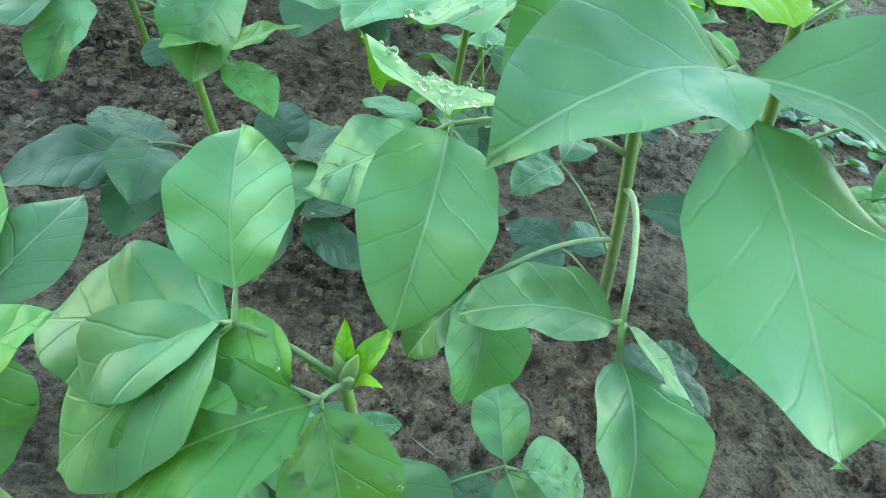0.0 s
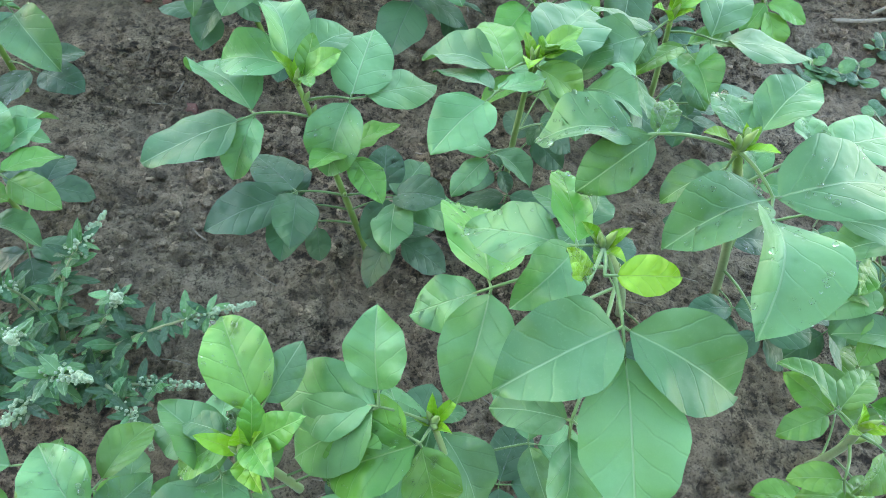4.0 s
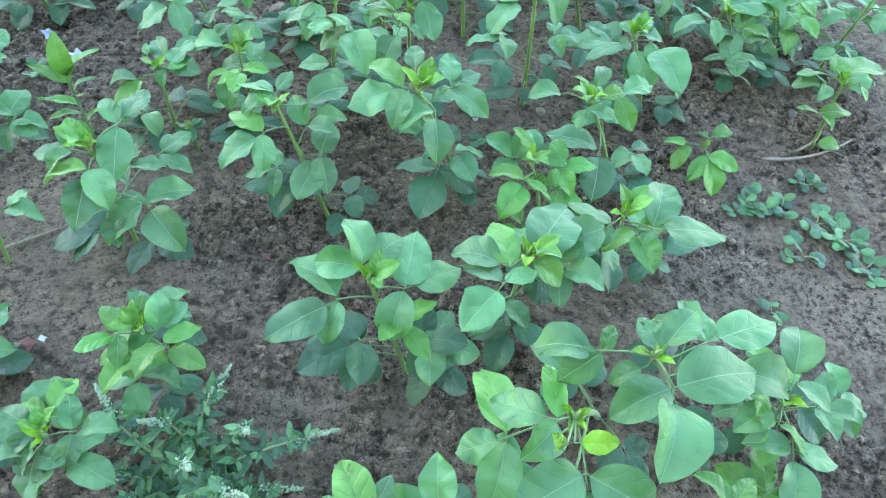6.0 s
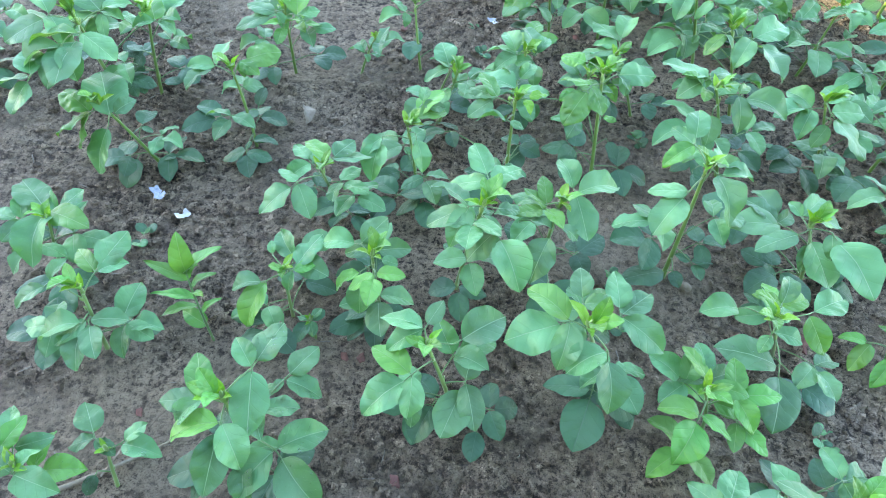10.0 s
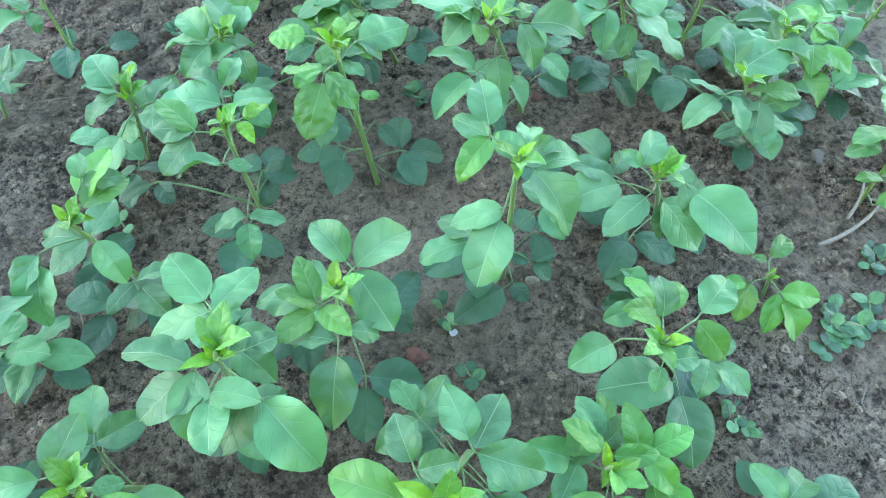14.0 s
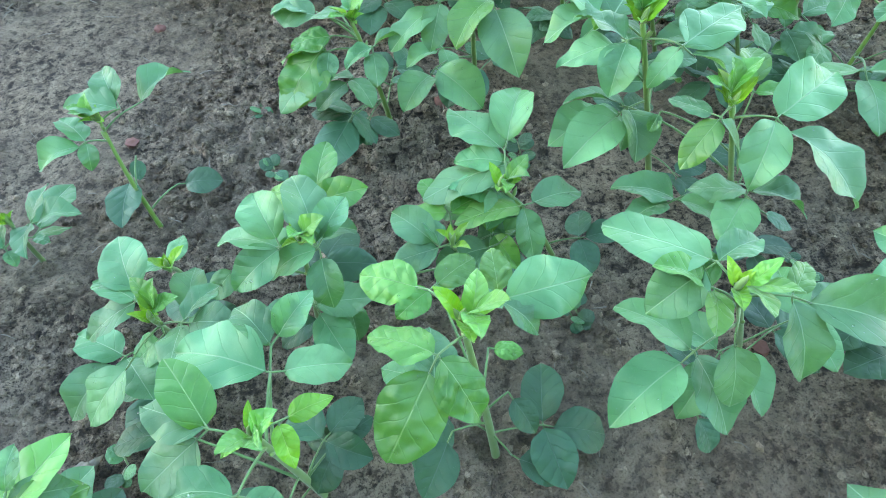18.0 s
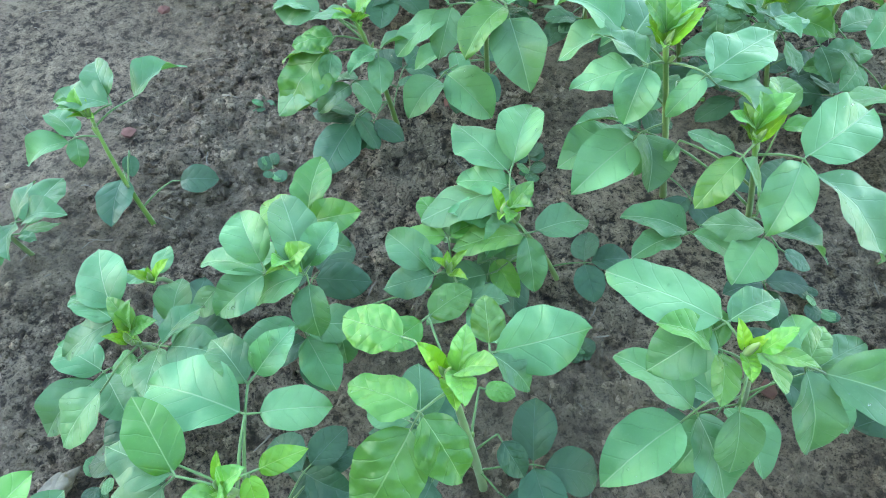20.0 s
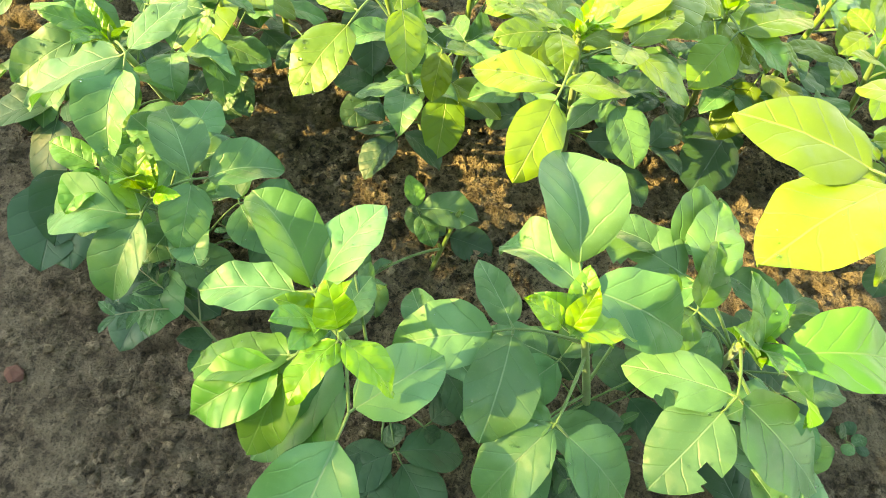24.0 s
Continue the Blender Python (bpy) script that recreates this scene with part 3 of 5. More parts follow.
soybean(9, 0.641, 0.193, (-3.2, -0.5, 17.8), [
    (-6.2, -0.3, 20.4, 358, 32, 5.3, 0, 289, -24, 6.6, -24, 253, -45, 6.9, -14),
    (-4, -1.9, 19.4, 299, -6, 5, -20, 259, -30, 6.2, -10, 160, -52, 4.8, 6, "fresh"),
    (-2.4, 2.1, 10, 154, -16, 7.1, 0, 197, -18, 6.6, 0, 80, 0, 2.3, 0),
], low=2, mid=1, tip=0.020, fill=0)
soybean(10, 0.518, 0.191, (-0.7, -2.0, 20.0), [
    (0.1, -0.5, 21.5, 30, 15, 4.2, 0, 335, 10, 5.5, 0, 180, -62, 4.5, 0),
    (-1.3, -1.2, 20, 290, -17, 3.4, 0, 243, -31, 3.9, 0, 32, 33, 2, 0),
    (-0.7, -3.4, 17, 251, -24, 5, 0, 288, 0, 2, 0, 153, -56, 3.6, 0),
    (1.3, -4.9, 18, 100, -11, 5.2, 0),
], low=2, mid=1, tip=0.028, fill=1)
soybean(11, 0.370, 0.136, (4.3, 0.4, 15.0), [
    (6.1, 0.4, 16, 322, 10, 5.5, 0, 42, 0, 3.9, 0, 262, -15, 3.8, 0),
    (2.5, 3.9, 16, 267, -7, 8.7, 0),
], low=2, mid=0, tip=0.025, fill=4)
soybean(12, 0.195, 0.594, (-0.2, 1.4, 19.0), [
    (-0.1, -0.9, 18, 192, -32, 7.6, 0, 257, -20, 5.9, 0, 151, -35, 5.3, 0),
    (-2.3, 1.3, 18.5, 270, -12, 4.9, 0, 341, 0, 5.6, 0, 235, -31, 3.9, 0),
    (2.5, 4.2, 20, 29, 10, 5.7, 0, 325, 15, 3.8, 0, 179, -25, 7, 0),
    (4.7, -1.9, 13, 136, -22, 7.9, 0, 64, -9, 6.1, 0, 223, -27, 6.7, 0),
    (4.2, 6.7, 12, 39, 0, 5.6, 0, 228, -21, 2.7, 0, 108, -23, 5, 0),
    (-2.8, -1.2, 6, 258, -17, 6.9, 0, 218, -22, 5.3, 0, 309, 0, 2.1, 0),
], low=2, mid=0, tip=0.027, fill=1)
soybean(13, 0.457, 0.652, (-5.5, 1.3, 20.7), [
    (-7, -1.4, 19, 236, -26, 6.9, 0, 305, 0, 5.5, 0, 186, -39, 4.8, 0),
    (-5.8, 2.8, 21.5, 33, 15, 3.8, 0, 285, 0, 5, 0, 247, -25, 4.8, 0),
    (-2.7, 1.3, 21, 58, 0, 6.8, 0),
    (-0.8, 0.7, 13, 205, -16, 7, 0, 13, 10, 5.7, 0, 168, -21, 5.7, 0),
    (-4.1, 0.2, 9, 208, -20, 5.8, 0, 319, 0, 4, 0, 115, -31, 3.9, 0),
    (1.5, -0.9, 3.5, 193, -12, 4.6, 0),
], low=2, mid=0, tip=0.028, fill=1)
soybean(14, 0.656, 0.738, (-8.2, -5.7, 22.2), [
    (-9.8, -4.6, 21.5, 257, -15, 7.7, 0, 312, 0, 6, 0, 198, -32, 5.6, 0),
    (-6.1, -7.9, 21, 178, -36, 6.8, 0, 247, -23, 5.1, 0),
    (-3.8, -3.2, 20.5, 359, 10, 5.5, 0, 125, -19, 6.3, 0, 53, 0, 5.1, 0),
    (-8.5, -3, 22.5, 1, 13, 4.3, 0, 101, 0, 3.2, 0),
    (-4.7, -6.9, 9, 202, -22, 7.9, 0, 277, -9, 6.1, 0, 116, -19, 6.2, 0),
], low=2, mid=1, tip=0.030, fill=1)
soybean(15, 0.777, 0.646, (-4.4, 1.0, 13.7), [
    (-3.6, 1.8, 14, 328, 11, 5.2, 0, 111, 0, 4.5, 0),
    (-5.3, -1.7, 13, 216, -17, 6.8, 0, 278, 0, 5, 0, 129, -13, 4.4, 0),
], low=2, mid=0, tip=0.024, fill=4, kinds="fresh")
soybean(16, 0.915, 0.764, (-9.9, -3.8, 17.6), [
    (-12.6, -1.8, 17, 267, -10, 5.6, 0),
    (-8.9, -2.4, 18, 24, 13, 4.6, 0, 303, 16, 3.6, 0),
    (-5.8, -3.1, 18, 67, 0, 5.7, 0, 151, -34, 5.4, 0),
    (-10.3, -5.1, 17, 216, -42, 3, 0, 102, -14, 4, 0),
    (-7, -6.5, 11, 194, -21, 8.4, 0, 287, 0, 8.2, 0),
], low=2, mid=1, tip=0.026, fill=1)
soybean(17, 0.445, 0.876, (2.1, -3.4, 23.0), [
    (2.9, 0.1, 24, 341, 10, 5.8, 0, 62, 0, 4.7, 0, 276, -21, 5.7, 0),
    (0.4, -3.4, 23, 252, -20, 5.7, 0, 304, 0, 5.7, 0, 209, -33, 5.6, 0),
    (3.7, -6.2, 22, 158, -22, 8, 0, 227, -22, 5.4, 0),
    (3.4, -3.5, 23, 82, -16, 3.6, 0),
    (2, 2.1, 13, 48, 0, 3.8, 0, 348, 0, 3.8, 0, 150, -20, 5.8, 0),
], low=2, mid=1, tip=0.030, fill=1)
soybean(18, 0.583, 0.918, (-1.6, -5.0, 21.6), [
    (0.4, -3.7, 22, 340, 11, 5.4, 0, 71, -9, 6.5, 0, 164, -28, 6.4, 0),
    (-2.8, -8.9, 21, 207, -33, 7.4, 0, 294, -13, 4.6, 0),
    (-2.2, -8.1, 21, 108, -34, 3.6, 0),
    (-3.3, -5, 21, 300, -11, 5.1, 0, 357, 13, 4.4, 0),
    (-1, -8.5, 8, 202, -18, 6.5, 0, 120, -9, 6.1, 0, 293, 12, 5, 0),
    (2.6, -4.6, 10, 53, 0, 6, 0),
], low=2, mid=0, tip=0.029, fill=1)
soybean(19, 0.779, 0.908, (-2.6, 0.0, 24.7), [
    (-3.7, 3.2, 25.5, 15, 10, 5.8, 0, 242, -23, 5.1, 0, 323, 0, 3.9, 0),
    (-4.9, -2.7, 23, 224, -24, 7.5, 0, 277, -11, 5.1, 0),
    (-1.2, -0.4, 24, 93, -11, 5.2, 0, 170, -25, 7, 0, 151, -13, 4.5, 0),
    (-1.8, -3.6, 7, 259, -7, 8, 0, 162, -21, 2.8, 0),
    (1.3, -2, 7, 155, -18, 3.2, 0, 300, 0, 2.4, 0, 93, 0, 3.4, 0),
], low=2, mid=1, tip=0.031, fill=1)
soybean(20, 1.002, 0.897, (-8.8, -1.7, 18.0), [
    (-5.9, -2.9, 17.5, 162, -11, 10, 0, 187, -32, 3.8, 0),
    (-9.1, -2.4, 17, 254, -16, 7.3, 0),
    (-9.8, 1.1, 14, 320, 0, 6.2, 0, 273, -7, 7.8, 0),
    (-8, 1, 16, 99, -10, 6.1, 0, 48, 0, 5.7, 0, 342, 0, 2.9, 0),
    (-8.2, -2.9, 16, 197, -39, 4.8, 0, 161, -25, 7.1, 0),
    (-8.5, -2.7, 8, 241, -9, 6.7, 0, 143, -10, 5.9, 0),
    (-12.3, 5.8, 9, 320, 0, 6.9, 0, 209, -13, 4.5, 0),
    (-7.7, 4.6, 10, 349, 0, 7.1, 0, 53, 0, 3.8, 0),
], low=2, mid=0, tip=0.027, fill=0)
soybean(21, 0.537, 1.099, (-1.0, -1.0, 20.0), [
    (-3.7, 0, 19.5, 242, -22, 5.4, 0, 331, 11, 5.4, 0, 298, 0, 4.7, 0),
    (-0.2, 3.4, 18.5, 89, -11, 5.3, 0, 295, -8, 7.2, 0),
    (-0.1, 5.3, 18.5, 45, 13, 4.5, 0, 324, 0, 4.1, 0),
    (-2.3, -3.9, 18.5, 105, -20, 2.9, 0, 277, -12, 4.9, 0),
    (0.5, -0.5, 20, 74, 0, 3.5, 0, 165, -20, 2.9, 0, "lime"),
    (2.4, 2.1, 7, 215, -26, 4.5, 0, 65, 0, 3.1, 0, 282, -19, 3, 0),
    (-10.3, 4.8, 8, 269, -12, 5, 0, 162, -18, 3.3, 0),
], low=2, mid=0, tip=0.028, fill=0)
soybean(22, 0.413, 1.262, (2.8, -5.3, 14.5), [
    (1.7, -3.7, 15, 345, 10, 5.9, 0, 302, 0, 4.1, 0, 250, -24, 4.9, 0),
    (1.2, -7.6, 13.5, 229, -29, 6.1, 0),
    (3.3, -2.2, 9, 6, 0, 5, 0, 114, 0, 4.6, 0),
    (2.7, -5.2, 12, 261, -42, 4.5, 0),
], low=2, mid=0, tip=0.024, fill=1)
soybean(23, 0.410, 1.334, (2.8, -6.0, 11.0), [
    (2.9, -5.9, 11, 15, 0, 3.4, 0, 290, 0, 2.7, 0),
], low=0, mid=0, tip=0.022, fill=0)
soybean(24, 0.541, 1.269, (1.6, -2.7, 17.0), [
    (0.2, -3.2, 17, 340, 11, 5.2, 0, 292, -11, 5.5, 0, 244, -25, 4.8, 0),
    (3, -4, 17.5, 36, 13, 4.4, 0, 347, 9, 6.6, 0),
    (2.9, -3.1, 16, 174, -39, 4.8, 0, 259, -25, 4.7, 0),
    (-4.5, -0.7, 12, 238, -33, 3.6, 0),
], low=2, mid=1, tip=0.026, fill=1)
soybean(25, 0.691, 1.102, (-3.3, 2.4, 22.7), [
    (-4.9, 4.7, 23, 301, -12, 4.9, 0),
    (-5, 1, 21.5, 221, -33, 7.3, 0, 301, -12, 4.9, 0, 150, -37, 5, 0),
    (-0.5, 4, 21.5, 2, 16, 3.5, 0, 80, -8, 6.9, 0, 130, -34, 3.6, 0),
    (-0.5, 5.1, 12, 110, 0, 2.7, 0),
    (-4.2, 0.5, 8, 216, -21, 5.5, 0),
    (0.5, 2.1, 10, 151, -31, 3.9, 0),
    (0.6, -0.8, 3, 127, -13, 4.6, 0),
    (-3.6, 10.8, 13, 242, -14, 4.1, 0, 61, 0, 4.1, 0),
], low=2, mid=0, tip=0.030, fill=0, kinds="crinkled")
soybean(26, 0.693, 1.302, (-1.7, -5.4, 12.0), [
    (-2.7, -5.5, 12, 321, 0, 5.7, 0, 338, 0, 3.2, 0, 267, -13, 4.5, 0),
    (-11.3, -6, 7, 173, -31, 3.9, 0),
], low=0, mid=0, tip=0.022, fill=4)
soybean(27, 0.801, 1.293, (-7.6, -0.7, 13.6), [
    (-6.4, 2.8, 14.1, 26, 8, 7, 0, 328, 0, 7.3, 0),
    (-5.9, 1.8, 13.6, 290, -11, 5.3, 0, 262, -13, 8.6, 0),
    (-5.9, -2.3, 12.6, 77, -10, 5.9, 0, 268, -9, 6.2, 0, 171, -50, 5.2, 0),
    (-8.2, -3.5, 9, 263, -10, 5.9, 0),
], low=2, mid=1, tip=0.025, fill=1)
soybean(28, 0.380, 1.413, (-1.6, 4.3, 12.3), [
    (1.3, 5.5, 12.5, 52, 0, 7.1, 0),
    (0.5, 5, 13, 340, 10, 5.6, 0, 282, 0, 5.6, 0),
    (-3.4, 3.2, 11, 258, -21, 5.7, 0, 319, 0, 4.8, 0, 183, -44, 2.9, 0),
    (-1.6, 3.7, 5, 187, -9, 6.4, 0),
    (2.4, 3.8, 2.5, 95, 0, 5, 0),
    (-0.9, 5.5, 6, 174, -20, 2.9, 0),
], low=0, mid=0, tip=0.023, fill=0)
soybean(29, 0.252, 1.397, (4.1, -4.4, 11.0), [
    (3, -2.2, 6, 24, 0, 7, 0, 119, 0, 2.1, 0, 45, -31, 3.9, 0),
    (2, -4.7, 8, 153, -33, 2, 0, 281, 0, 3.2, 0, 341, 0, 3.7, 0),
], low=0, mid=0, tip=0.022, fill=1)
soybean(30, 0.934, 1.140, (-9.5, -1.6, 20.5), [
    (-10.2, 0.3, 21, 253, -32, 5.7, 0, 309, -7, 7.8, 0, 73, 0, 3.8, 0),
    (-6.3, -2.8, 20.5, 114, -14, 8.1, 0, 44, 0, 3.2, 0, 176, -43, 5.9, 0),
    (-11.2, -3.2, 15, 243, -14, 8.1, 0, 316, 0, 6.2, 0, 167, -29, 6.2, 0),
    (-9.5, -3.6, 18, 188, -48, 5.4, 0),
    (-8.7, -4.9, 6, 166, -34, 3.6, 0),
], low=2, mid=1, tip=0.028, fill=1)
soybean(31, 1.003, 1.303, (-9.7, -2.4, 20.7), [
    (-6.4, -3.9, 20.2, 152, -19, 9.1, 0, 61, 0, 8.1, 0, 217, -29, 6.3, 0),
    (-11, -3.4, 20.7, 310, 0, 4.2, 0, 237, -37, 5, 0, 148, -51, 5.1, 0),
    (-14.5, 4.4, 15.2, 238, -13, 8.6, 0, 286, 0, 5.8, 0, 187, -21, 5.5, 0),
    (-11.7, -3.7, 11, 256, -10, 5.5, 0, 294, 0, 5.9, 0, 129, -12, 4.9, 0),
    (-3.4, -5.1, 9, 126, -17, 3.4, 0, 258, -17, 3.5, 0),
    (-13, 1.4, 17.2, 229, -43, 2, 0),
], low=2, mid=0, tip=0.030, fill=1)
soybean(32, 0.945, 1.388, (-9, -3, 24.2), [
    (-10.3, 0, 22.7, 324, -7, 8.1, 0, 272, -19, 6.1, 0, 45, -7, 8.8, 0),
    (-10.3, -3.7, 23.2, 270, -19, 6.1, 0, 318, 0, 5.1, 0, 213, -39, 4.8, 0),
    (-6.6, -5.8, 23.7, 131, -28, 6.4, 0, 61, 0, 7.9, 0, 247, -47, 4.1, 0),
    (-8.9, -3, 24.2, 61, 44, 2.9, 0, 338, 37, 3.4, 0, "lime"),
    (-8.5, -2.9, 14, 255, -7, 7.9, 0, 277, 0, 4.2, 0, 190, -34, 3.6, 0),
    (-2.7, 3.2, 14, 93, 0, 4.5, 0),
], low=2, mid=0, tip=0.032, fill=1)
soybean(33, 1.026, 1.575, (-9.8, -5.1, 18.5), [
    (-8, -6.5, 18, 119, -16, 7.3, 0, 31, 9, 6.3, 0, 182, -40, 3.1, 0),
    (-11, -6.8, 17.5, 318, 0, 6.2, 0, 236, -28, 6.3, 0, 134, -38, 4.9, 0),
    (-8.7, -2, 17, 51, 0, 5.4, 0),
    (-1.8, -4.5, 6, 218, -17, 6.9, 0, 87, 0, 2.2, 0, 210, -17, 3.5, 0),
], low=2, mid=1, tip=0.027, fill=1)
soybean(34, 1.112, 1.507, (-9.8, -2.9, 17.0), [
    (-8, -4.8, 15, 254, -21, 5.7, 0, 355, 0, 5, 0, 66, 0, 3.6, 0),
    (-7.1, -4.1, 14, 162, -28, 4.3, 0),
], low=2, mid=1, tip=0.026, fill=4)
soybean(35, 0.924, 1.677, (-7.5, -9.1, 19.7), [
    (-9.3, -9.8, 19, 317, 0, 5.7, 0, 218, -36, 5.2, 0, 252, -10, 5.6, 0),
    (-4.4, -8.6, 19, 74, 0, 5.7, 0, 354, 11, 5.2, 0),
    (-3.7, -7.1, 14, 88, -17, 7, 0),
    (-5.8, -9.1, 18, 54, -56, 2.4, 0),
    (-3.7, -6.9, 6, 277, 0, 4.7, 0, 171, -27, 2.2, 0, 255, -18, 3.3, 0),
], low=2, mid=1, tip=0.028, fill=1)
soybean(36, 0.771, 1.563, (-2.9, -6.5, 20.6), [
    (-5.9, -6.5, 19, 242, -25, 7, 0, 284, 0, 4.9, 0, 205, -36, 5.2, 0),
    (-1.4, -9, 20.5, 170, -29, 8.3, 0, 226, -19, 6.3, 0, 75, -18, 3.3, 0),
    (-3.3, -4.4, 21, 31, 11, 5.1, 0, 295, 0, 3.5, 0),
    (-5.1, 0.4, 18, 286, -13, 4.6, 0, 2, 19, 3.1, 0),
    (-6.6, -6.7, 11, 226, -19, 6.3, 0, 133, -26, 6.8, 0),
    (-0.5, 1.6, 16, 43, 0, 4.7, 0),
    (-1.1, -7.7, 19, 27, 16, 3.6, 0),
], low=2, mid=0, tip=0.028, fill=0)
soybean(37, 0.655, 1.527, (-3.3, -3.2, 17.5), [
    (-6.7, -0.2, 17, 279, 0, 4.6, 0),
    (-6, -4, 15, 238, -30, 8, 0, 276, -11, 5.1, 0, 199, -36, 3.4, 0),
    (-4.6, -4.7, 7, 215, -15, 7.6, 0, 296, 0, 5.5, 0, 150, -28, 4.3, 0),
    (-3.4, -2.9, 18, 12, 39, 3.2, 0, 271, 0, 4.1, 0),
    (-4.7, 2.9, 15, 84, 0, 2.8, 0),
    (-0.1, -2.2, 8, 61, 0, 2.5, 0),
    (-6, -1.1, 17, 295, 0, 5.7, -20),
    (-5.5, -3, 16, 235, -35, 8.8, 0, 274, -13, 4.4, -20, "crinkled"),
    (-4.6, -4.2, 6, 219, -15, 7.5, 0, 286, 0, 5, 0, 154, -32, 3.8, 0),
], low=2, mid=0, tip=0.026, fill=1)
soybean(38, 0.668, 1.752, (-4.0, -2.7, 23.4), [
    (-4.7, -1.6, 24, 273, -12, 6, 0, 324, 9, 6.4, 0, 37, 18, 5.6, 0),
    (-3.1, -4.6, 25.5, 337, 66, 3.4, 0, 215, -12, 3.6, 20, 132, -15, 3.6, -20, "lime"),
    (-2.6, -6.9, 22, 203, -28, 8.8, 0, 53, -8, 5.8, 0),
    (-5.2, -4.7, 23.5, 246, -26, 6.2, 0, 272, -30, 6.6, 0, 213, -44, 6.2, 0, "fresh"),
    (-1, -4.2, 4, 193, -9, 6.3, 0, 250, 0, 3.3, 0, 53, 25, 2.4, 0),
    (2.1, -2.9, 5, 52, 0, 4.3, 0, 121, -41, 2, 0),
    (-3.5, 4.8, 14, 68, -62, 3.4, 0),
    (-3.2, -3.2, 20, 203, -34, 7.2, 0, 225, -31, 7.9, 0),
], low=3, mid=1, tip=0.030, fill=0)
soybean(39, 0.839, 1.742, (-7.4, -0.7, 22.0), [
    (-8, 0.8, 24.5, 354, 8, 8.2, 0, 101, -24, 7.2, 0, 316, -28, 6.2, 0),
    (-11.3, -0.7, 22, 265, -15, 6.8, 0, 336, 0, 4.6, 0, 196, -26, 6.4, 0),
    (-9, -1.8, 24.5, 295, 22, 3, 0, 35, 50, 2.8, 0, 95, 0, 3.5, 0, "lime"),
    (-8.8, -5.2, 20, 127, -29, 6.2, 0, 227, -42, 6.6, 0, 285, -20, 4, 0),
    (-7.6, -2.9, 12, 205, -25, 7.2, 0, 272, 0, 5.4, 0, 118, -22, 5.4, 0),
    (0.7, 7.1, 18, 299, -11, 5.4, 0, 41, 0, 6.6, 0),
    (-6.1, -2.1, 9, 84, -10, 6, 0),
    (-1.4, -3.9, 4, 157, -20, 3, 0, 270, 0, 2, 0, 87, 0, 2, 0),
], low=3, mid=1, tip=0.029, fill=0)
soybean(40, 0.964, 1.797, (-11.8, -7.0, 22.9), [
    (-11.2, -7.8, 23.5, 90, 0, 7.6, 0, 336, 40, 4.6, 0, 128, -33, 5.5, 0, "fresh"),
    (-12.2, -9.6, 22, 226, -26, 6.8, 0, 129, -25, 7.2, 0, 292, -18, 6, 0, "bitten"),
    (-10.4, -0.9, 18, 315, -15, 7.7, 0, 18, 9, 6.5, 0, 272, -38, 4.5, 0),
    (-8.6, -16.6, 18, 333, 13, 4.6, 0, 21, 0, 5.3, 0),
    (3.9, -2.8, 7, 81, 0, 5.2, 0, 197, -13, 4.3, 0),
], low=3, mid=2, tip=0.030, fill=1, kinds="bitten")
soybean(41, 1.110, 1.925, (-11.2, -8.8, 26.0), [
    (-17, -11.1, 27, 304, -6, 9.7, 0, 240, -13, 10, 0, 192, -29, 6.1, 0),
    (-10.8, -14.7, 25, 235, -28, 6.4, 0, 358, 0, 4.7, 0, 121, -26, 4.5, 0),
    (-8.8, -5, 26, 301, -8, 7, 0, 213, -26, 4.5, 0, 65, -8, 7.6, 0),
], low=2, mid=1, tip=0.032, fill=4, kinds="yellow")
soybean(42, 0.488, 1.899, (1.8, -7.5, 19.4), [
    (4.1, -6.4, 20, 70, -10, 5.8, 0, 332, 6, 6, 0, 192, -39, 4.7, 0),
    (1.3, -8.6, 19, 278, -18, 6.8, 0, 327, 10, 4.6, 0, 210, -46, 6.4, 0),
    (2.0, -8, 20, 4, 62, 2.6, 0, 101, 26, 2.4, 0, "lime"),
    (-0.8, -1.4, 6, 115, -25, 2.3, 0, 195, -16, 3.7, 0),
], low=3, mid=2, tip=0.028, fill=4)
soybean(43, 0.435, 2.051, (3.0, -12.6, 22.0), [
    (5.2, -15.6, 24, 183, -28, 6.8, 0, 253, -27, 7.8, 0, 34, 10, 5.4, 0),
    (1.1, -11.8, 22, 242, -36, 3.4, 0, 298, 0, 5, 0, 235, -20, 5.9, 0),
    (-6.4, -11.4, 6, 179, -6, 10, 0, 165, -5, 10, 0, 172, 0, 8.2, 0),
], low=3, mid=2, tip=0.029, fill=4)
soybean(44, 0.844, 2.060, (-7.2, -12.9, 24.6), [
    (-8.5, -16.9, 24, 207, -25, 7, 0, 288, -9, 6.2, 0, 81, -11, 5.5, 0),
    (-5.2, -11.1, 24, 60, 0, 9.7, 0, 53, 0, 3.5, 0, 44, 0, 8.8, 0),
    (4.9, -7.1, 8, 271, 0, 6.1, 0, 44, 0, 5, 0, 125, -14, 4.3, 0),
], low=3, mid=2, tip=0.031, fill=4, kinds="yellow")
soybean(45, 0.690, 2.044, (-4.8, -9.3, 25.0), [
    (-6.3, -11.5, 25, 217, -26, 6.9, 0, 289, 0, 3.1, 0),
    (-3.7, -9.7, 25, 171, -37, 5, 0),
    (-4.2, -5.4, 8, 296, 0, 3.9, 0, 20, 17, 3.4, 0, 191, -26, 2.3, 0),
    (-0.7, -10.9, 22, 58, -29, 4.1, 0, 193, -54, 3.7, 0),
], low=3, mid=2, tip=0.032, fill=1, kinds="yellow")
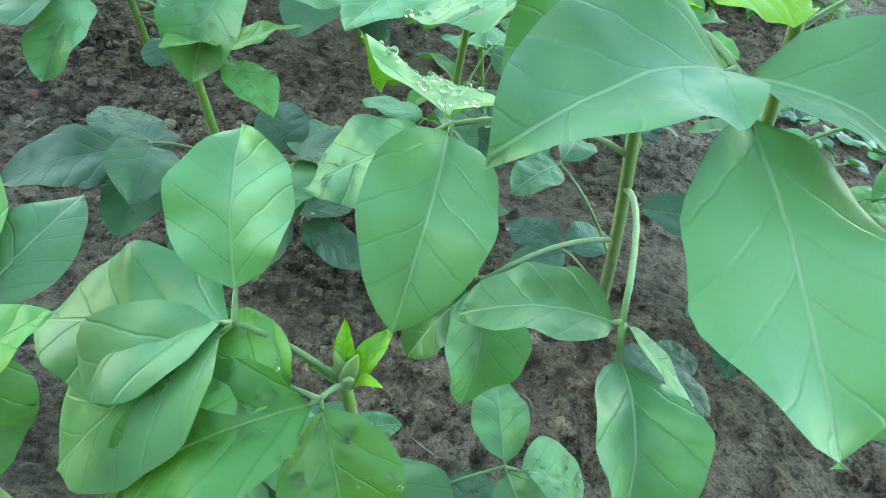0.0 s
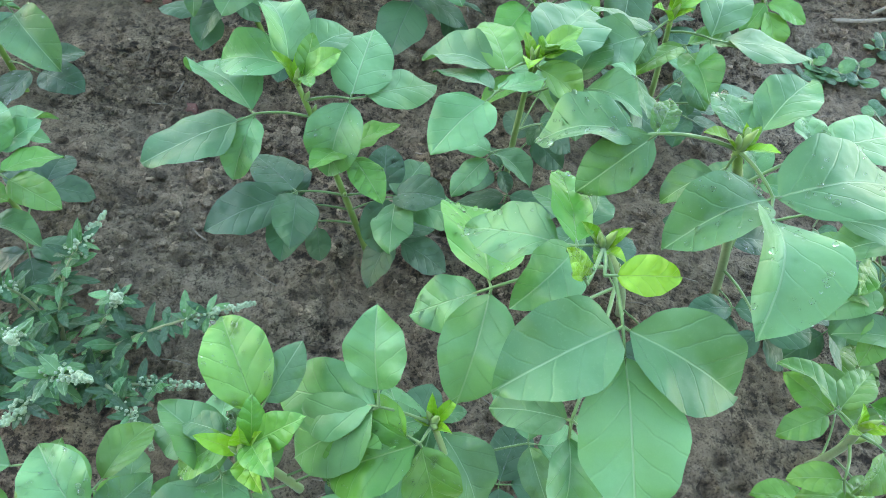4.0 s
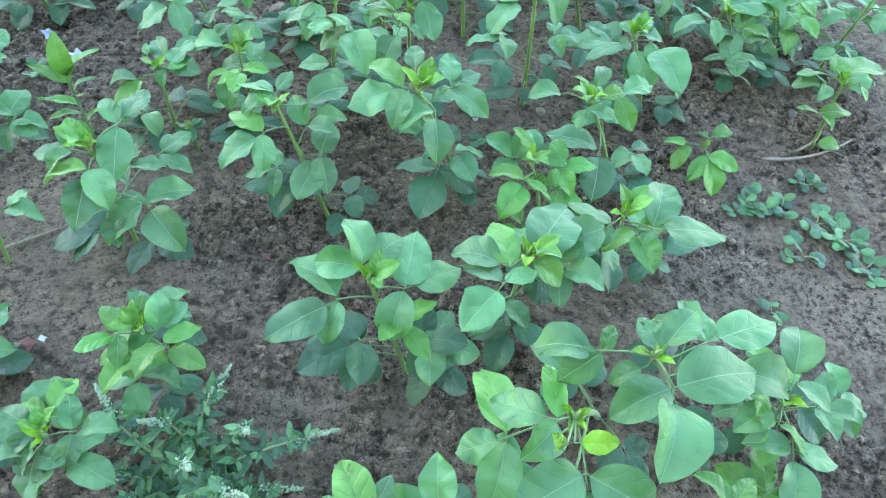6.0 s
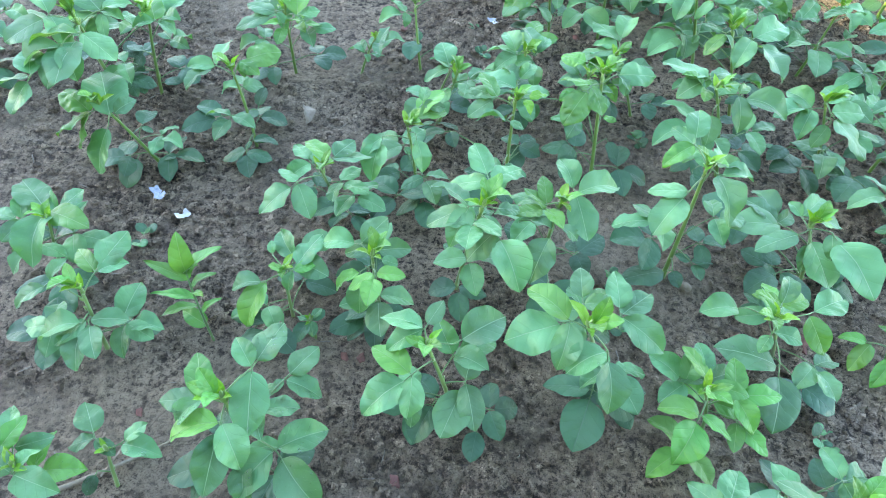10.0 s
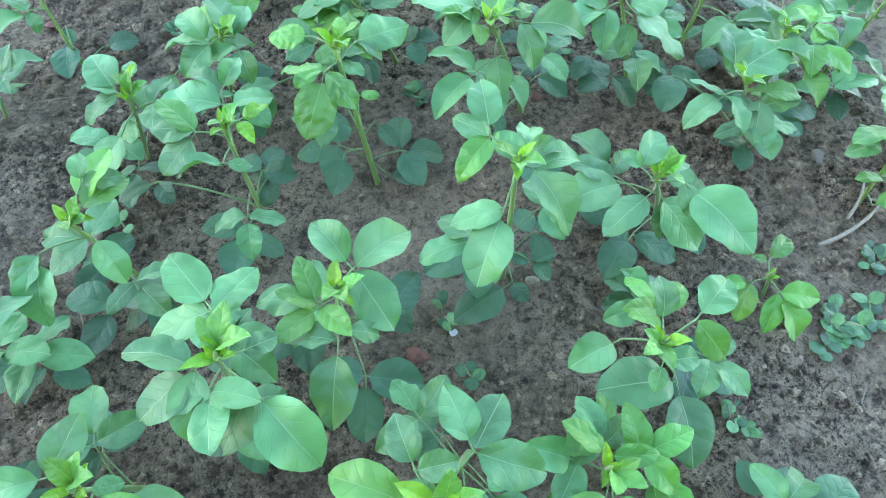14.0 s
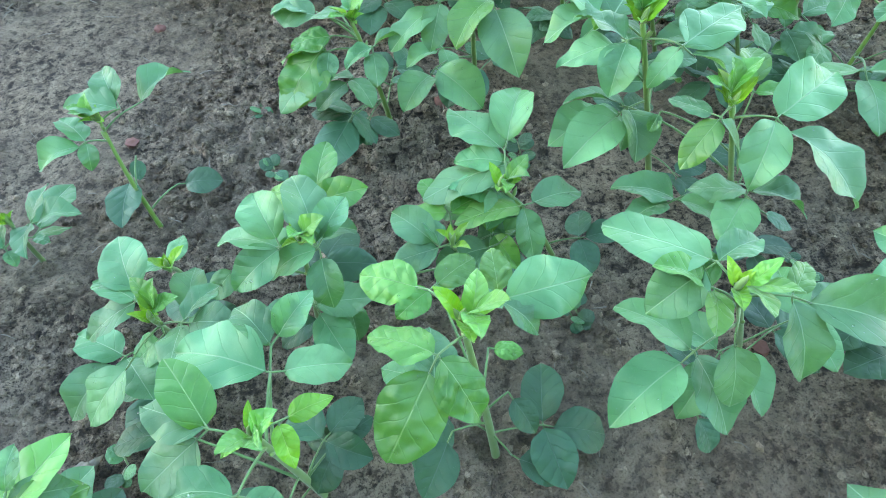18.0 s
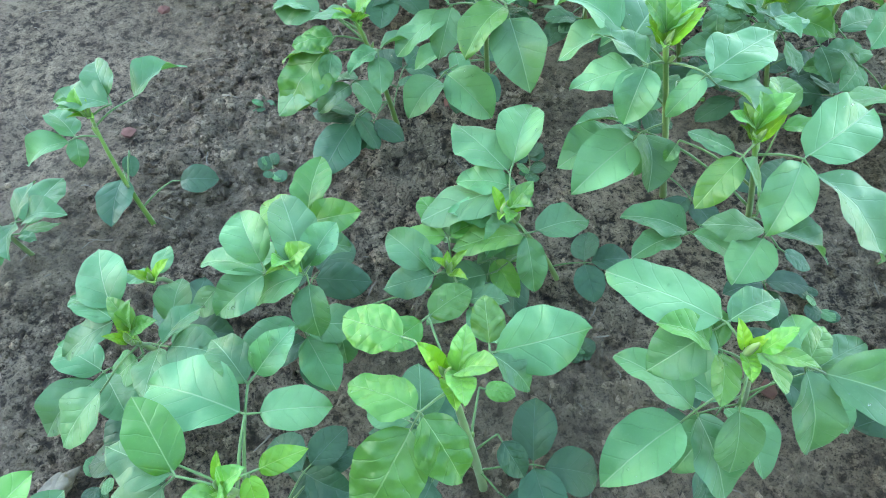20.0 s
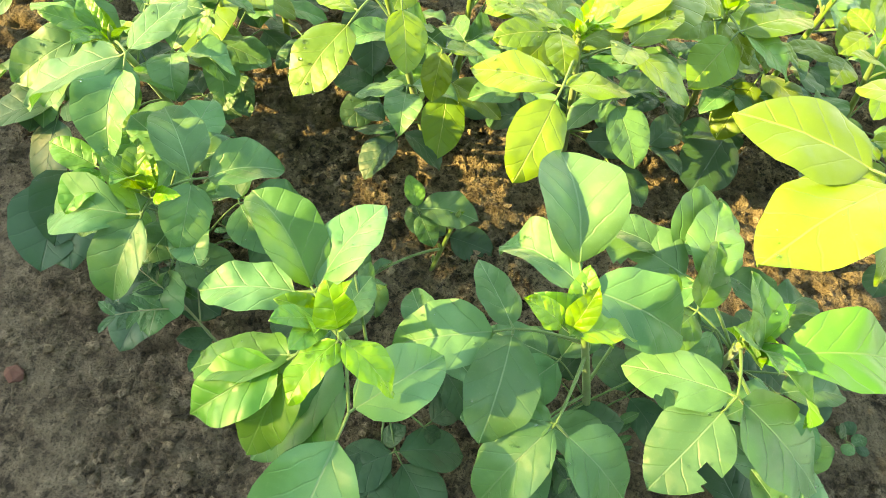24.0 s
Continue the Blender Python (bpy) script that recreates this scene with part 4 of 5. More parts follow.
soybean(46, 0.997, 2.124, (-8.3, -10.3, 22.0), [
    (-7.8, -12.3, 22, 222, -18, 6.5, 0, 123, -20, 5.7, 0, 71, 0, 7.2, 0),
    (0.5, -7.7, 6, 256, 0, 6, 0, 293, 0, 2, 0, 214, -6, 9.6, 0),
], low=3, mid=2, tip=0.029, fill=4, kinds="yellow")
soybean(47, 1.150, 2.061, (-11.5, -6.4, 22.0), [
    (-10.7, -3.8, 21, 236, -16, 3.7, 0, 148, -22, 2.7, 0, 338, 0, 2.9, 0),
], low=3, mid=2, tip=0.029, fill=4, kinds="yellow")
soybean(48, 0.693, 1.895, (1.7, 0.0, 9.0), [
    (-1.7, 0.9, 9, 147, -33, 3.7, 0, 342, 19, 3.1, 0, 100, 0, 5.5, 0),
    (-5, -5.9, 9, 316, 0, 3.3, 0, 172, -35, 3.5, 0, 50, 0, 2, 0),
], low=1, mid=0, tip=0.014, fill=0)
soybean(49, 0.260, 1.027, (-1.4, -6.3, 16.0), [
    (-4.4, -8.6, 15.5, 235, -26, 6.9, 0, 309, 0, 3.8, 0, 154, -33, 5.5, 0),
    (-0.3, -4.5, 16, 38, 0, 5.3, 0, 312, 0, 5.4, 0, 72, -9, 6.5, 0),
    (0.6, -2.6, 4, 105, 0, 4.8, 0, 244, 0, 6.4, 0),
], low=2, mid=1, tip=0.025, fill=1)
soybean(50, 0.205, 0.820, (1.4, -2.2, 14.5), [
    (-0.6, -3.6, 14, 258, -13, 4.6, 0, 208, -38, 6.5, 0),
    (2.6, -2.6, 15, 32, 9, 6.2, 0, 70, 0, 3, 0, 196, -47, 2.7, 0),
    (-0.2, -0.4, 15, 350, 30, 2, 0),
    (3.5, -4.1, 5, 48, 0, 2.8, 0, 204, -17, 3.3, 0),
    (-3.3, -5, 5, 214, -22, 2.7, 0),
], low=2, mid=0, tip=0.024, fill=1)
soybean(51, 0.334, 0.837, (-0.3, -2.9, 17.0), [
    (-1.9, -1.1, 17, 278, -11, 5.1, 0, 42, 11, 5.1, 0),
    (-1.8, -4.1, 15, 180, -48, 5.4, 0, 244, -30, 4, 0),
    (0.5, -3.3, 17, 95, -22, 2.7, 0),
    (-1.1, -3.4, 3.5, 241, 0, 6.3, 0, 218, -12, 4.9, 0, 139, 0, 2.1, 0),
], low=2, mid=1, tip=0.026, fill=1)
soybean(52, -0.049, 0.759, (4.4, -1.5, 17.0), [
    (5.2, 1, 17, 24, 9, 6.2, 0, 316, 0, 4.6, 0, 55, -15, 3.9, 0),
    (-0.2, 0, 16, 236, -23, 5.1, 0, 30, 17, 3.4, 0),
    (3.1, -3.1, 12, 182, -30, 5.9, 0, 254, -20, 5.9, 0),
    (6.1, -1, 9, 115, -12, 4.8, 0, 6, 0, 5.9, 0),
], low=2, mid=1, tip=0.026, fill=1)
soybean(53, 0.026, 0.566, (2.2, 1.7, 9.5), [
    (0.5, 2.9, 9.5, 329, 0, 5, 0, 256, -17, 3.4, 0, 124, -19, 3.1, 0),
    (3.5, 2.3, 9.5, 54, 16, 3.7, 0, 102, -12, 4.9, 0),
    (-0.7, 0.9, 4, 199, -20, 2.9, 0),
], low=0, mid=0, tip=0.014, fill=0)
soybean(54, -0.164, 0.895, (5.6, -2.1, 13.5), [
    (5, -0.7, 14, 314, 0, 7.4, 0, 113, 0, 7.2, 0, 182, -22, 8.1, 0),
], low=2, mid=0, tip=0.023, fill=4)
soybean(55, -0.077, 0.555, (5.0, -0.2, 12.0), [
    (5.1, -1, 12, 38, 0, 3.3, 0, 107, -11, 5.4, 0, 301, 0, 4.5, 0),
], low=0, mid=0, tip=0.022, fill=4)
soybean(56, 0.086, 1.176, (-0.7, -0.5, 17.0), [
    (-3.7, 1.1, 16.5, 219, -9, 6.3, 0, 262, 0, 4.5, -20, 18, 10, 5.8, 0),
    (0.1, 1.9, 17, 66, 0, 6.9, 25, 123, -14, 4.2, 20, 155, -47, 2.7, 0, "crinkled"),
    (-4.1, -1.4, 8, 246, -8, 7.1, -15, 299, 0, 5.3, 0, 178, -16, 3.6, 0),
    (1.5, 0.6, 8, 17, 28, 4.3, 0),
    (0.2, -1.7, 3, 223, -26, 2.3, 0, 74, 0, 2.9, 0, 100, 0, 4.6, 0),
], low=2, mid=1, tip=0.026, fill=0)
soybean(57, -0.067, 1.126, (-3.0, -5.0, 17.0), [
    (-4.4, -5.8, 16, 259, -33, 7.4, 0, 242, -59, 7, 0, 308, 0, 7.3, 0, "crinkled"),
    (-1.9, -6.4, 15, 222, -59, 9.3, 0),
    (-1.3, -6.5, 16, 51, 13, 4.5, 25, 336, 5, 10, 0),
    (-1.4, 0, 8, 3, -11, 5.1, 0, 243, -42, 3, 0, 96, -29, 2.1, 0),
    (-2.3, -2.2, 4, 197, -28, 6.3, 0),
    (0.9, -2.4, 3, 73, 0, 3, 0),
], low=2, mid=0, tip=0.026, fill=1)
soybean(58, -0.199, 1.303, (6.4, -12.9, 24.0), [
    (7.5, -14.9, 23, 188, -14, 10, 0, 248, -14, 8.4, 0, 117, -29, 6.3, 0),
    (1.5, -10.9, 23, 232, -15, 7.6, 0, 316, 0, 8.1, 0, 148, -32, 5.7, 0),
    (8.4, -9, 23, 168, -45, 4.2, 0, 69, 0, 4.9, 0, 314, 0, 8.7, 0),
    (12, 0.6, 16, 119, -29, 4.2, 0, 245, -11, 5.1, 0, 9, 0, 7.2, 0),
    (2.4, -22.9, 21, 205, -30, 6.1, 0, 247, -11, 5.3, 0, 341, 0, 6.5, 0),
    (5.9, -18.1, 23, 200, -36, 6.8, 0, 245, -26, 6.9, 0, 151, -47, 5.4, 0),
    (7, -7.8, 22, 180, -46, 5.6, 0, 226, -36, 6.9, 0, 102, -13, 4.5, 0),
    (5.9, -0.9, 8, 144, -16, 3.7, 0, 335, 13, 4.5, 0, 42, 0, 3.9, 0),
    (6.7, -7, 9, 138, -50, 3.9, 0),
], low=2, mid=0, tip=0.031, fill=0)
soybean(59, 0.126, 1.390, (1.2, -5.1, 17.0), [
    (-0.4, -6, 17, 251, -16, 7.5, 0, 293, 0, 5.8, 0, 129, -56, 3.6, 0),
    (3.6, -6.7, 17, 62, 0, 4.2, 0, 353, 6, 9.3, 0, 97, -49, 2.6, 0),
], low=2, mid=1, tip=0.026, fill=4)
soybean(62, 0.383, 1.062, (-1.8, -1.1, 17.3), [
    (-5.4, -2.2, 16, 195, -35, 7, 0, 226, -26, 4.6, 0),
    (-0.5, -2.4, 17, 164, -43, 5.9, 0),
    (0.3, 1.8, 19, 12, 19, 3.1, 0, 83, -16, 3.7, 0),
    (-0.6, -0.2, 18, 38, 8, 6.8, -12, 62, -8, 5.4, 10, "fresh"),
    (-3.2, -3.6, 4.5, 222, -9, 6.2, 0, 305, 0, 5.6, 0, 77, 0, 9.6, 0),
], low=2, mid=1, tip=0.026, fill=0)
soybean(63, 1.196, 0.985, (-9.1, -2.2, 15.6), [
    (-9.6, -0.6, 16, 22, 9, 6.4, 0, 80, 0, 9.9, 0),
    (-12, -2.4, 15, 258, -18, 6.5, 0, 324, 0, 4.4, 0, 182, -22, 5.3, 0),
    (-6.6, -3.1, 14, 212, -27, 6.5, 0, 119, 0, 5, 0),
    (-9.5, 7.2, 8, 282, 0, 4.9, 0, 226, -9, 6.3, 0),
    (-1.2, -2, 8, 111, -7, 7.7, 0, 61, 0, 6.3, 0, 152, -10, 6, 0),
], low=2, mid=1, tip=0.025, fill=1)
soybean(64, 1.107, 1.125, (-8.1, 0.5, 18.0), [
    (-8.3, -1.9, 18, 148, -19, 9, 0, 91, 0, 5.5, 0),
    (-9.8, 0, 17, 259, -9, 6.7, 0, 211, -32, 5.7, 0, 325, 0, 5.1, 0),
    (-6.9, -1.8, 16, 225, -37, 5, 0),
    (-7.8, 2, 7, 240, -11, 5.4, 0),
    (1.6, -3.8, 6, 245, -10, 5.5, 0, 132, -11, 5.2, 0, 293, 0, 4, 0),
], low=2, mid=1, tip=0.027, fill=1)
soybean(65, 1.301, 1.014, (-10.2, -0.3, 17.0), [
    (-13.2, -1.4, 17, 226, -22, 5.3, 0, 333, 0, 4, 0, 144, -19, 6, 0),
    (-5.8, 5.7, 17, 357, 0, 5.2, 0, 91, 0, 4.2, 0, 286, 0, 4.8, 0),
], low=2, mid=1, tip=0.026, fill=4)
soybean(67, 1.298, 0.818, (-2.4, 1.8, 13.0), [
    (-3.4, 3.5, 13.5, 22, 12, 4.9, 0, 271, 0, 6.6, 0, 79, 0, 9.8, 0),
    (1.1, 2.9, 13, 151, -33, 3.7, 0),
    (-4.7, -0.3, 9, 154, -16, 3.6, 0, 287, 0, 3.9, 0, 88, 0, 5.7, 0),
    (-2.5, -1.5, 3, 100, 0, 4.5, 0),
], low=0, mid=0, tip=0.023, fill=1, kinds="fresh")
soybean(68, 1.078, 0.755, (-2.8, 1.1, 6.0), [
    (-5, 1.4, 6, 291, -14, 4.1, 0, 224, -36, 5.1, 0),
    (-2.8, -0.9, 6, 170, -37, 6.7, 0, 118, -10, 5.5, 0, 223, -34, 5.3, 0),
    (-1.4, 2.8, 6, 67, 0, 4.8, 0, 311, 0, 2.1, 0),
], low=0, mid=0, tip=0.014, fill=0, kinds="fresh")
soybean(69, 0.245, 0.781, (-0.1, -0.2, 5.0), [
    (-0.1, -0.2, 5, 34, 0, 2.3, 0, 287, 0, 2, 0, 167, -25, 2.4, 0),
], low=0, mid=0, tip=0.014, fill=0)
soybean(70, 0.153, 0.315, (5.8, -2.5, 13.0), [
    (4.7, -2.3, 13, 303, 0, 4.3, 0, 193, -29, 4.1, 0, 238, -22, 2.7, 0),
    (8.2, -2.2, 13, 89, 0, 4.3, 0, 347, 16, 3.7, 0, 194, -34, 3.6, 0),
], low=0, mid=0, tip=0.023, fill=4)
soybean(71, 0.830, 2.153, (-4.9, -12.3, 22.0), [
    (-5.5, -13.8, 22, 247, -67, 3.3, 0, 271, 0, 4, 0, 95, -16, 3.6, 0),
], low=2, mid=1, tip=0.029, fill=4, kinds="yellow")
soybean(72, 0.469, 2.145, (3.6, -11.5, 20.0), [
    (4.2, -12.8, 20, 228, -48, 4, 0, 272, 0, 3.8, 0, 68, -40, 3.1, 0),
    (3, -9.8, 9, 202, -29, 4.1, 0, 159, -27, 4.4, 0, 280, 0, 2.7, 0),
], low=2, mid=1, tip=0.028, fill=4)
soybean(73, -0.122, 1.305, (5.4, -4.0, 20.0), [
    (7.2, -6.3, 20, 103, -36, 3.4, 0, 335, 0, 7.8, 0, 259, -15, 3.9, 0),
    (1.2, -0.8, 3, 74, 0, 4.4, 0),
    (0.4, -0.8, 10, 200, -32, 3.8, 0, 294, 0, 3.6, 0, 31, 0, 3.1, 0),
], low=2, mid=1, tip=0.028, fill=2)
soybean(74, 0.085, 0.355, (1.5, 1.1, 12), [
    (2.5, 2.1, 12, 40, 23, 6.5, 0, 86, 6, 4.9, 0, 318, 5, 5.5, 0),
    (0.5, 0.1, 10.5, 215, -20, 6, 0, 280, -5, 5, 0, 150, -15, 5, 0),
], low=2, mid=0, tip=0.024, fill=1)

# plants at the far edge, seen in part only
for k, (x, y, h) in enumerate([(0.34, 2.08, 22), (0.53, 2.14, 24), (0.71, 2.10, 23), (0.90, 2.20, 25), (1.06, 2.12, 24), (0.22, 2.24, 20),
                               (0.45, 2.34, 22), (0.65, 2.34, 24), (0.84, 2.40, 22), (1.22, 2.30, 24), (-0.30, 1.62, 20), (-0.12, 1.90, 20),
                               (0.06, 2.10, 20), (-0.45, 1.35, 18), (1.30, 1.36, 18), (1.22, 1.16, 17), (1.38, 1.02, 18), (1.18, 1.45, 17), (1.30, 2.12, 22), (1.48, 2.02, 23), (1.66, 2.16, 22), (1.55, 2.32, 24),
                               (1.85, 2.10, 22), (2.05, 2.28, 23), (2.25, 2.12, 22), (1.80, 2.40, 24), (2.40, 2.40, 22)]):
    # past the shadow line the blades carry sunlit yellow in their colour
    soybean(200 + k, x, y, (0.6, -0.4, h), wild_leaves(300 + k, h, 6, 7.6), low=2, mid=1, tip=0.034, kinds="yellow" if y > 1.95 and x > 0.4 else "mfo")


# the field goes on beyond
far = random.Random(31)
for row in range(9):
    for col in range(14):
        x, y = 1.30 + 0.19 * col + far.uniform(-0.05, 0.05) + 0.09 * (row % 2), 1.28 + 0.20 * row + far.uniform(-0.05, 0.05)
        if x - 1.30 > 1.5 * (y - 1.05) or (x < 1.6 and y < 1.6) or (x < 2.6 and 1.95 < y < 2.45):
            continue
        h = far.uniform(17, 25)
        soybean(600 + 16 * row + col, x, y, (far.uniform(-1, 1), far.uniform(-1, 1), h), wild_leaves(700 + 16 * row + col, h, 4 + col % 2, 8.2), low=1, mid=0, tip=0.03, young=3)


# ---- weeds ----
def weed_leaf(name, material, width, seed, fold=0.05):
    return blade_mesh(name, material, seed, width, 0.06, fold, 0.01, 0.1, 8, 3)


ROUND = [weed_leaf("leaf", LEAF_OLD_SHADED, 0.95, 120 + k) for k in range(2)] + [weed_leaf("leaf", LEAF, 0.88, 122 + k) for k in range(2)]
LANCE = [weed_leaf("leaf", LEAF_OLD_SHADED, 0.30, 130 + k, 0.3) for k in range(3)] + [weed_leaf("leaf", LEAF, 0.34, 140 + k, 0.3) for k in range(2)]
SPEAR = [blade_mesh("leaf", LEAF_MID, 150 + k, 0.40, 0.10, 0.35, 0.03, 0.8, 12, 5) for k in range(3)]
PALE = stalk_material("pale_seed_spike", (0.19, 0.29, 0.17), (0.31, 0.40, 0.27))
WEEDSTEM = stalk_material("weed_stem", (0.16, 0.24, 0.10), (0.26, 0.27, 0.14))


def creeper(seed, x, y, spread, count):
    """A flat weed: thin stems from one root with small round leaves in pairs."""
    r = random.Random(seed)
    weed = new("creeping_weed")
    weed.location = (x, y, soil_height(x, y))
    arms = max(2, count // 4)
    left = count
    for a in range(arms):
        az = a * 360.0 / arms + r.uniform(-35, 35)
        reach = 0.01 * spread * r.uniform(0.5, 1.0) * 0.5
        end = way(az, r.uniform(6, 30)) * reach
        line = bezier(Vector((0, 0, -0.002)), end * 0.5 + Vector((0, 0, 0.006)), end, 5)
        link_part("stem", tube_mesh("stem", [(line, [0.0011, 0.001, 0.001, 0.0009, 0.0008, 0.0006])], WEEDSTEM, 5), weed, None, "thin reddish-green creeping stem")
        here = max(2, left // (arms - a))
        left -= here
        for k in range(here):
            p = line[min(5, 2 + k * 4 // max(1, here))]
            size = r.uniform(0.012, 0.022) * (0.7 + 0.05 * spread)
            link_part("leaf", r.choice(ROUND), weed, aim(p, az + (k % 2 * 2 - 1) * r.uniform(25, 95), r.uniform(-5, 40), size, r.uniform(0.85, 1.1), r.uniform(-15, 15)))
    small = count < 8
    return tagged(weed, "tiny weed seedling with a few green leaves on bare soil" if small else "creeping weed with small round grey-green leaves on soil", "weed", "small weeds on the soil")


for k, (x, y, spread, count) in enumerate([
    (1.142, 0.694, 7, 12),
    (1.250, 0.738, 6, 12),
    (1.235, 0.654, 8, 16),
    (1.269, 0.621, 9, 18),
    (1.279, 0.567, 8, 16),
    (1.184, 0.588, 7, 12),
    (1.096, 0.491, 4, 7),
    (1.121, 0.684, 7, 14),
    (1.184, 0.682, 6, 10),
    (0.936, 0.648, 3, 6),
    (0.493, 1.592, 4, 7),
    (0.800, 1.227, 4, 8),
    (0.508, 1.465, 3, 6),
    (-0.049, 0.946, 4, 8),
    (0.796, 1.440, 5, 10),
    (1.207, 1.849, 4, 6),
    (1.126, 1.842, 3, 5),
    (1.080, 1.646, 3, 5),
    (1.067, 1.740, 3, 6),
    (1.210, 1.845, 3, 6),
    (1.055, 1.661, 3, 5),
    (1.006, 1.713, 3, 5),
    (1.013, 1.641, 3, 5),
    (0.371, 1.151, 3, 5),
    (0.689, 0.891, 4, 8),
    (0.685, 0.812, 3, 6),
    (0.795, 1.220, 4, 8),
    (0.486, 1.925, 7, 12),
    (0.781, 1.687, 6, 12),
    (0.830, 1.669, 5, 9),
    (0.953, 0.641, 3, 5),
    (1.042, 0.448, 5, 8),
    (1.126, 0.687, 5, 9),
    (1.042, 1.230, 4, 6),
]):
    creeper(400 + k, x, y, spread, count)


def goosefoot(seed, x, y, stems):
    """A branching weed with narrow grey-green leaves and pale granular seed spikes."""
    r = random.Random(seed)
    weed = new("goosefoot_weed")
    weed.location = (x, y, soil_height(x, y))
    for end in stems:
        end = Vector(end) * 0.01
        side_way = Vector((r.uniform(-1, 1), r.uniform(-1, 1), 0.0)) * 0.03
        line = bezier(Vector((0, 0, -0.004)), end * 0.5 + side_way + Vector((0, 0, r.uniform(0.02, 0.06))), end, 10)
        stem = link_part("stem", tube_mesh("stem", [(line, [0.0022 - 0.00014 * k for k in range(11)])], WEEDSTEM, 6), weed, None, "slender branching grey-green stem")
        az = math.degrees(math.atan2(end.x, end.y))
        for k in range(2, 10):
            for side in range(6):
                size = r.uniform(0.012, 0.032) * (1.1 - 0.05 * k)
                link_part("leaf", r.choice(LANCE), stem, aim(line[k], az + (side - 2.5) * r.uniform(30, 75), r.uniform(-25, 45), size, r.uniform(0.9, 1.2), r.uniform(-20, 20)))
        if r.random() < 0.9:
            tip_way = (line[-1] - line[-3]).normalized()
            bm = bmesh.new()
            for k in range(110):
                s = k / 110
                spot = line[-3].lerp(line[-1] + tip_way * 0.02, s) + Vector([r.uniform(-1, 1) for _ in range(3)]) * 0.0055 * (1.15 - s)
                bmesh.ops.create_icosphere(bm, subdivisions=1, radius=r.uniform(0.0009, 0.0017), matrix=Matrix.Translation(spot))
            me = bpy.data.meshes.new("seed_spike")
            bm.to_mesh(me)
            bm.free()
            me.materials.append(PALE)
            tagged(link_part("seed_spike", me, stem, None, "pale granular seed spike"), kind="stuff")
    return tagged(weed, "branching goosefoot weed with narrow grey-green leaves and pale seed spikes", "weed")


goosefoot(7, 0.326, 0.280, [
    (-7.6, 5.0, 11.0),
    (-2.9, 3.3, 9.0),
    (3.3, 7.3, 10.0),
    (6.5, 1.9, 10.0),
    (14.2, 1.7, 9.0),
    (2.2, -2.4, 13.0),
    (7.1, -5.3, 14.0),
    (2.8, -6.5, 11.0),
    (-8.1, -0.9, 6.0),
    (10.4, -3.1, 6.0),
    (9.3, -6.8, 8.0),
    (-4.2, -4.5, 7.0),
])


def spear_plant(seed, x, y):
    """An upright seedling with narrow pale leaves."""
    r = random.Random(seed)
    plant = new("upright_seedling")
    plant.location = (x, y, soil_height(x, y))
    line = stem_curve(Vector((-0.012, 0.03, 0.13)), Vector((-0.004, 0.0, 0.0)))
    link_part("stem", tube_mesh("stem", [(line, [0.0022 - 0.00008 * k for k in range(13)])], STALK, 7), plant, None, "pale green upright stem")
    for at, az, rise, size, wide in ((12, 350, 66, 0.062, 1.2), (12, 62, 30, 0.060, 0.95), (11, 285, 18, 0.062, 0.7), (11, 320, 52, 0.05, 0.75), (12, 100, 48, 0.035, 0.9),
                                     (8, 272, 6, 0.060, 0.7), (9, 130, 35, 0.038, 0.8), (6, 60, 25, 0.035, 0.9), (7, 250, 0, 0.05, 0.9), (10, 70, 25, 0.04, 0.9), (4, 300, 5, 0.045, 1.4)):
        link_part("leaf", r.choice(SPEAR), plant, aim(line[at], az, rise, size, wide, r.uniform(-15, 15)))
    return tagged(plant, "upright seedling with narrow pale green leaves in soil", "plant")


spear_plant(9, 0.102, 0.771)


def slender_weed(seed, x, y, lean, height):
    """A thin-stemmed weed: a tuft of narrow toothed-looking leaflets on top and a few round leaves below."""
    r = random.Random(seed)
    weed = new("slender_weed")
    weed.location = (x, y, soil_height(x, y))
    line = stem_curve(Vector((lean[0], lean[1], height)), Vector((lean[0] * 0.1, lean[1] * 0.1, 0.01)))
    link_part("stem", tube_mesh("stem", [(line, [0.0016 - 0.00007 * k for k in range(13)])], WEEDSTEM, 6), weed, None, "thin brownish-green stem")
    for k in range(3):
        az = 250 + 55 * k + r.uniform(-15, 15)
        end = line[12 - k] + way(az, 25) * 0.045
        arm = bezier(line[11 - k], line[11 - k].lerp(end, 0.5) + Vector((0, 0, 0.008)), end, 6)
        stalk = link_part("leaf_stalk", tube_mesh("leaf_stalk", [(arm, [0.0008 - 0.00007 * i for i in range(7)])], WEEDSTEM, 5), weed)
        for i in range(2, 7):
            for side in (-1, 1):
                link_part("leaflet", r.choice(LANCE), stalk, aim(arm[i], az + side * r.uniform(45, 65), r.uniform(0, 25), r.uniform(0.012, 0.020), 1.2, r.uniform(-15, 15)))
    for k in range(5):
        az = 70 * k + r.uniform(-20, 20)
        link_part("leaf", r.choice(BLADES["old_shaded"]), weed, aim(line[3 + k], az, r.uniform(-15, 20), r.uniform(0.022, 0.034), 1.1, r.uniform(-15, 15)))
    return tagged(weed, "slender weed with narrow leaflets and round lower leaves", "weed", "small weeds on the soil")


slender_weed(21, 0.551, 1.766, (-0.045, 0.030), 0.095)
slender_weed(22, 0.478, 1.828, (0.010, 0.020), 0.060)
slender_weed(23, 0.822, 1.677, (0.010, 0.015), 0.050)


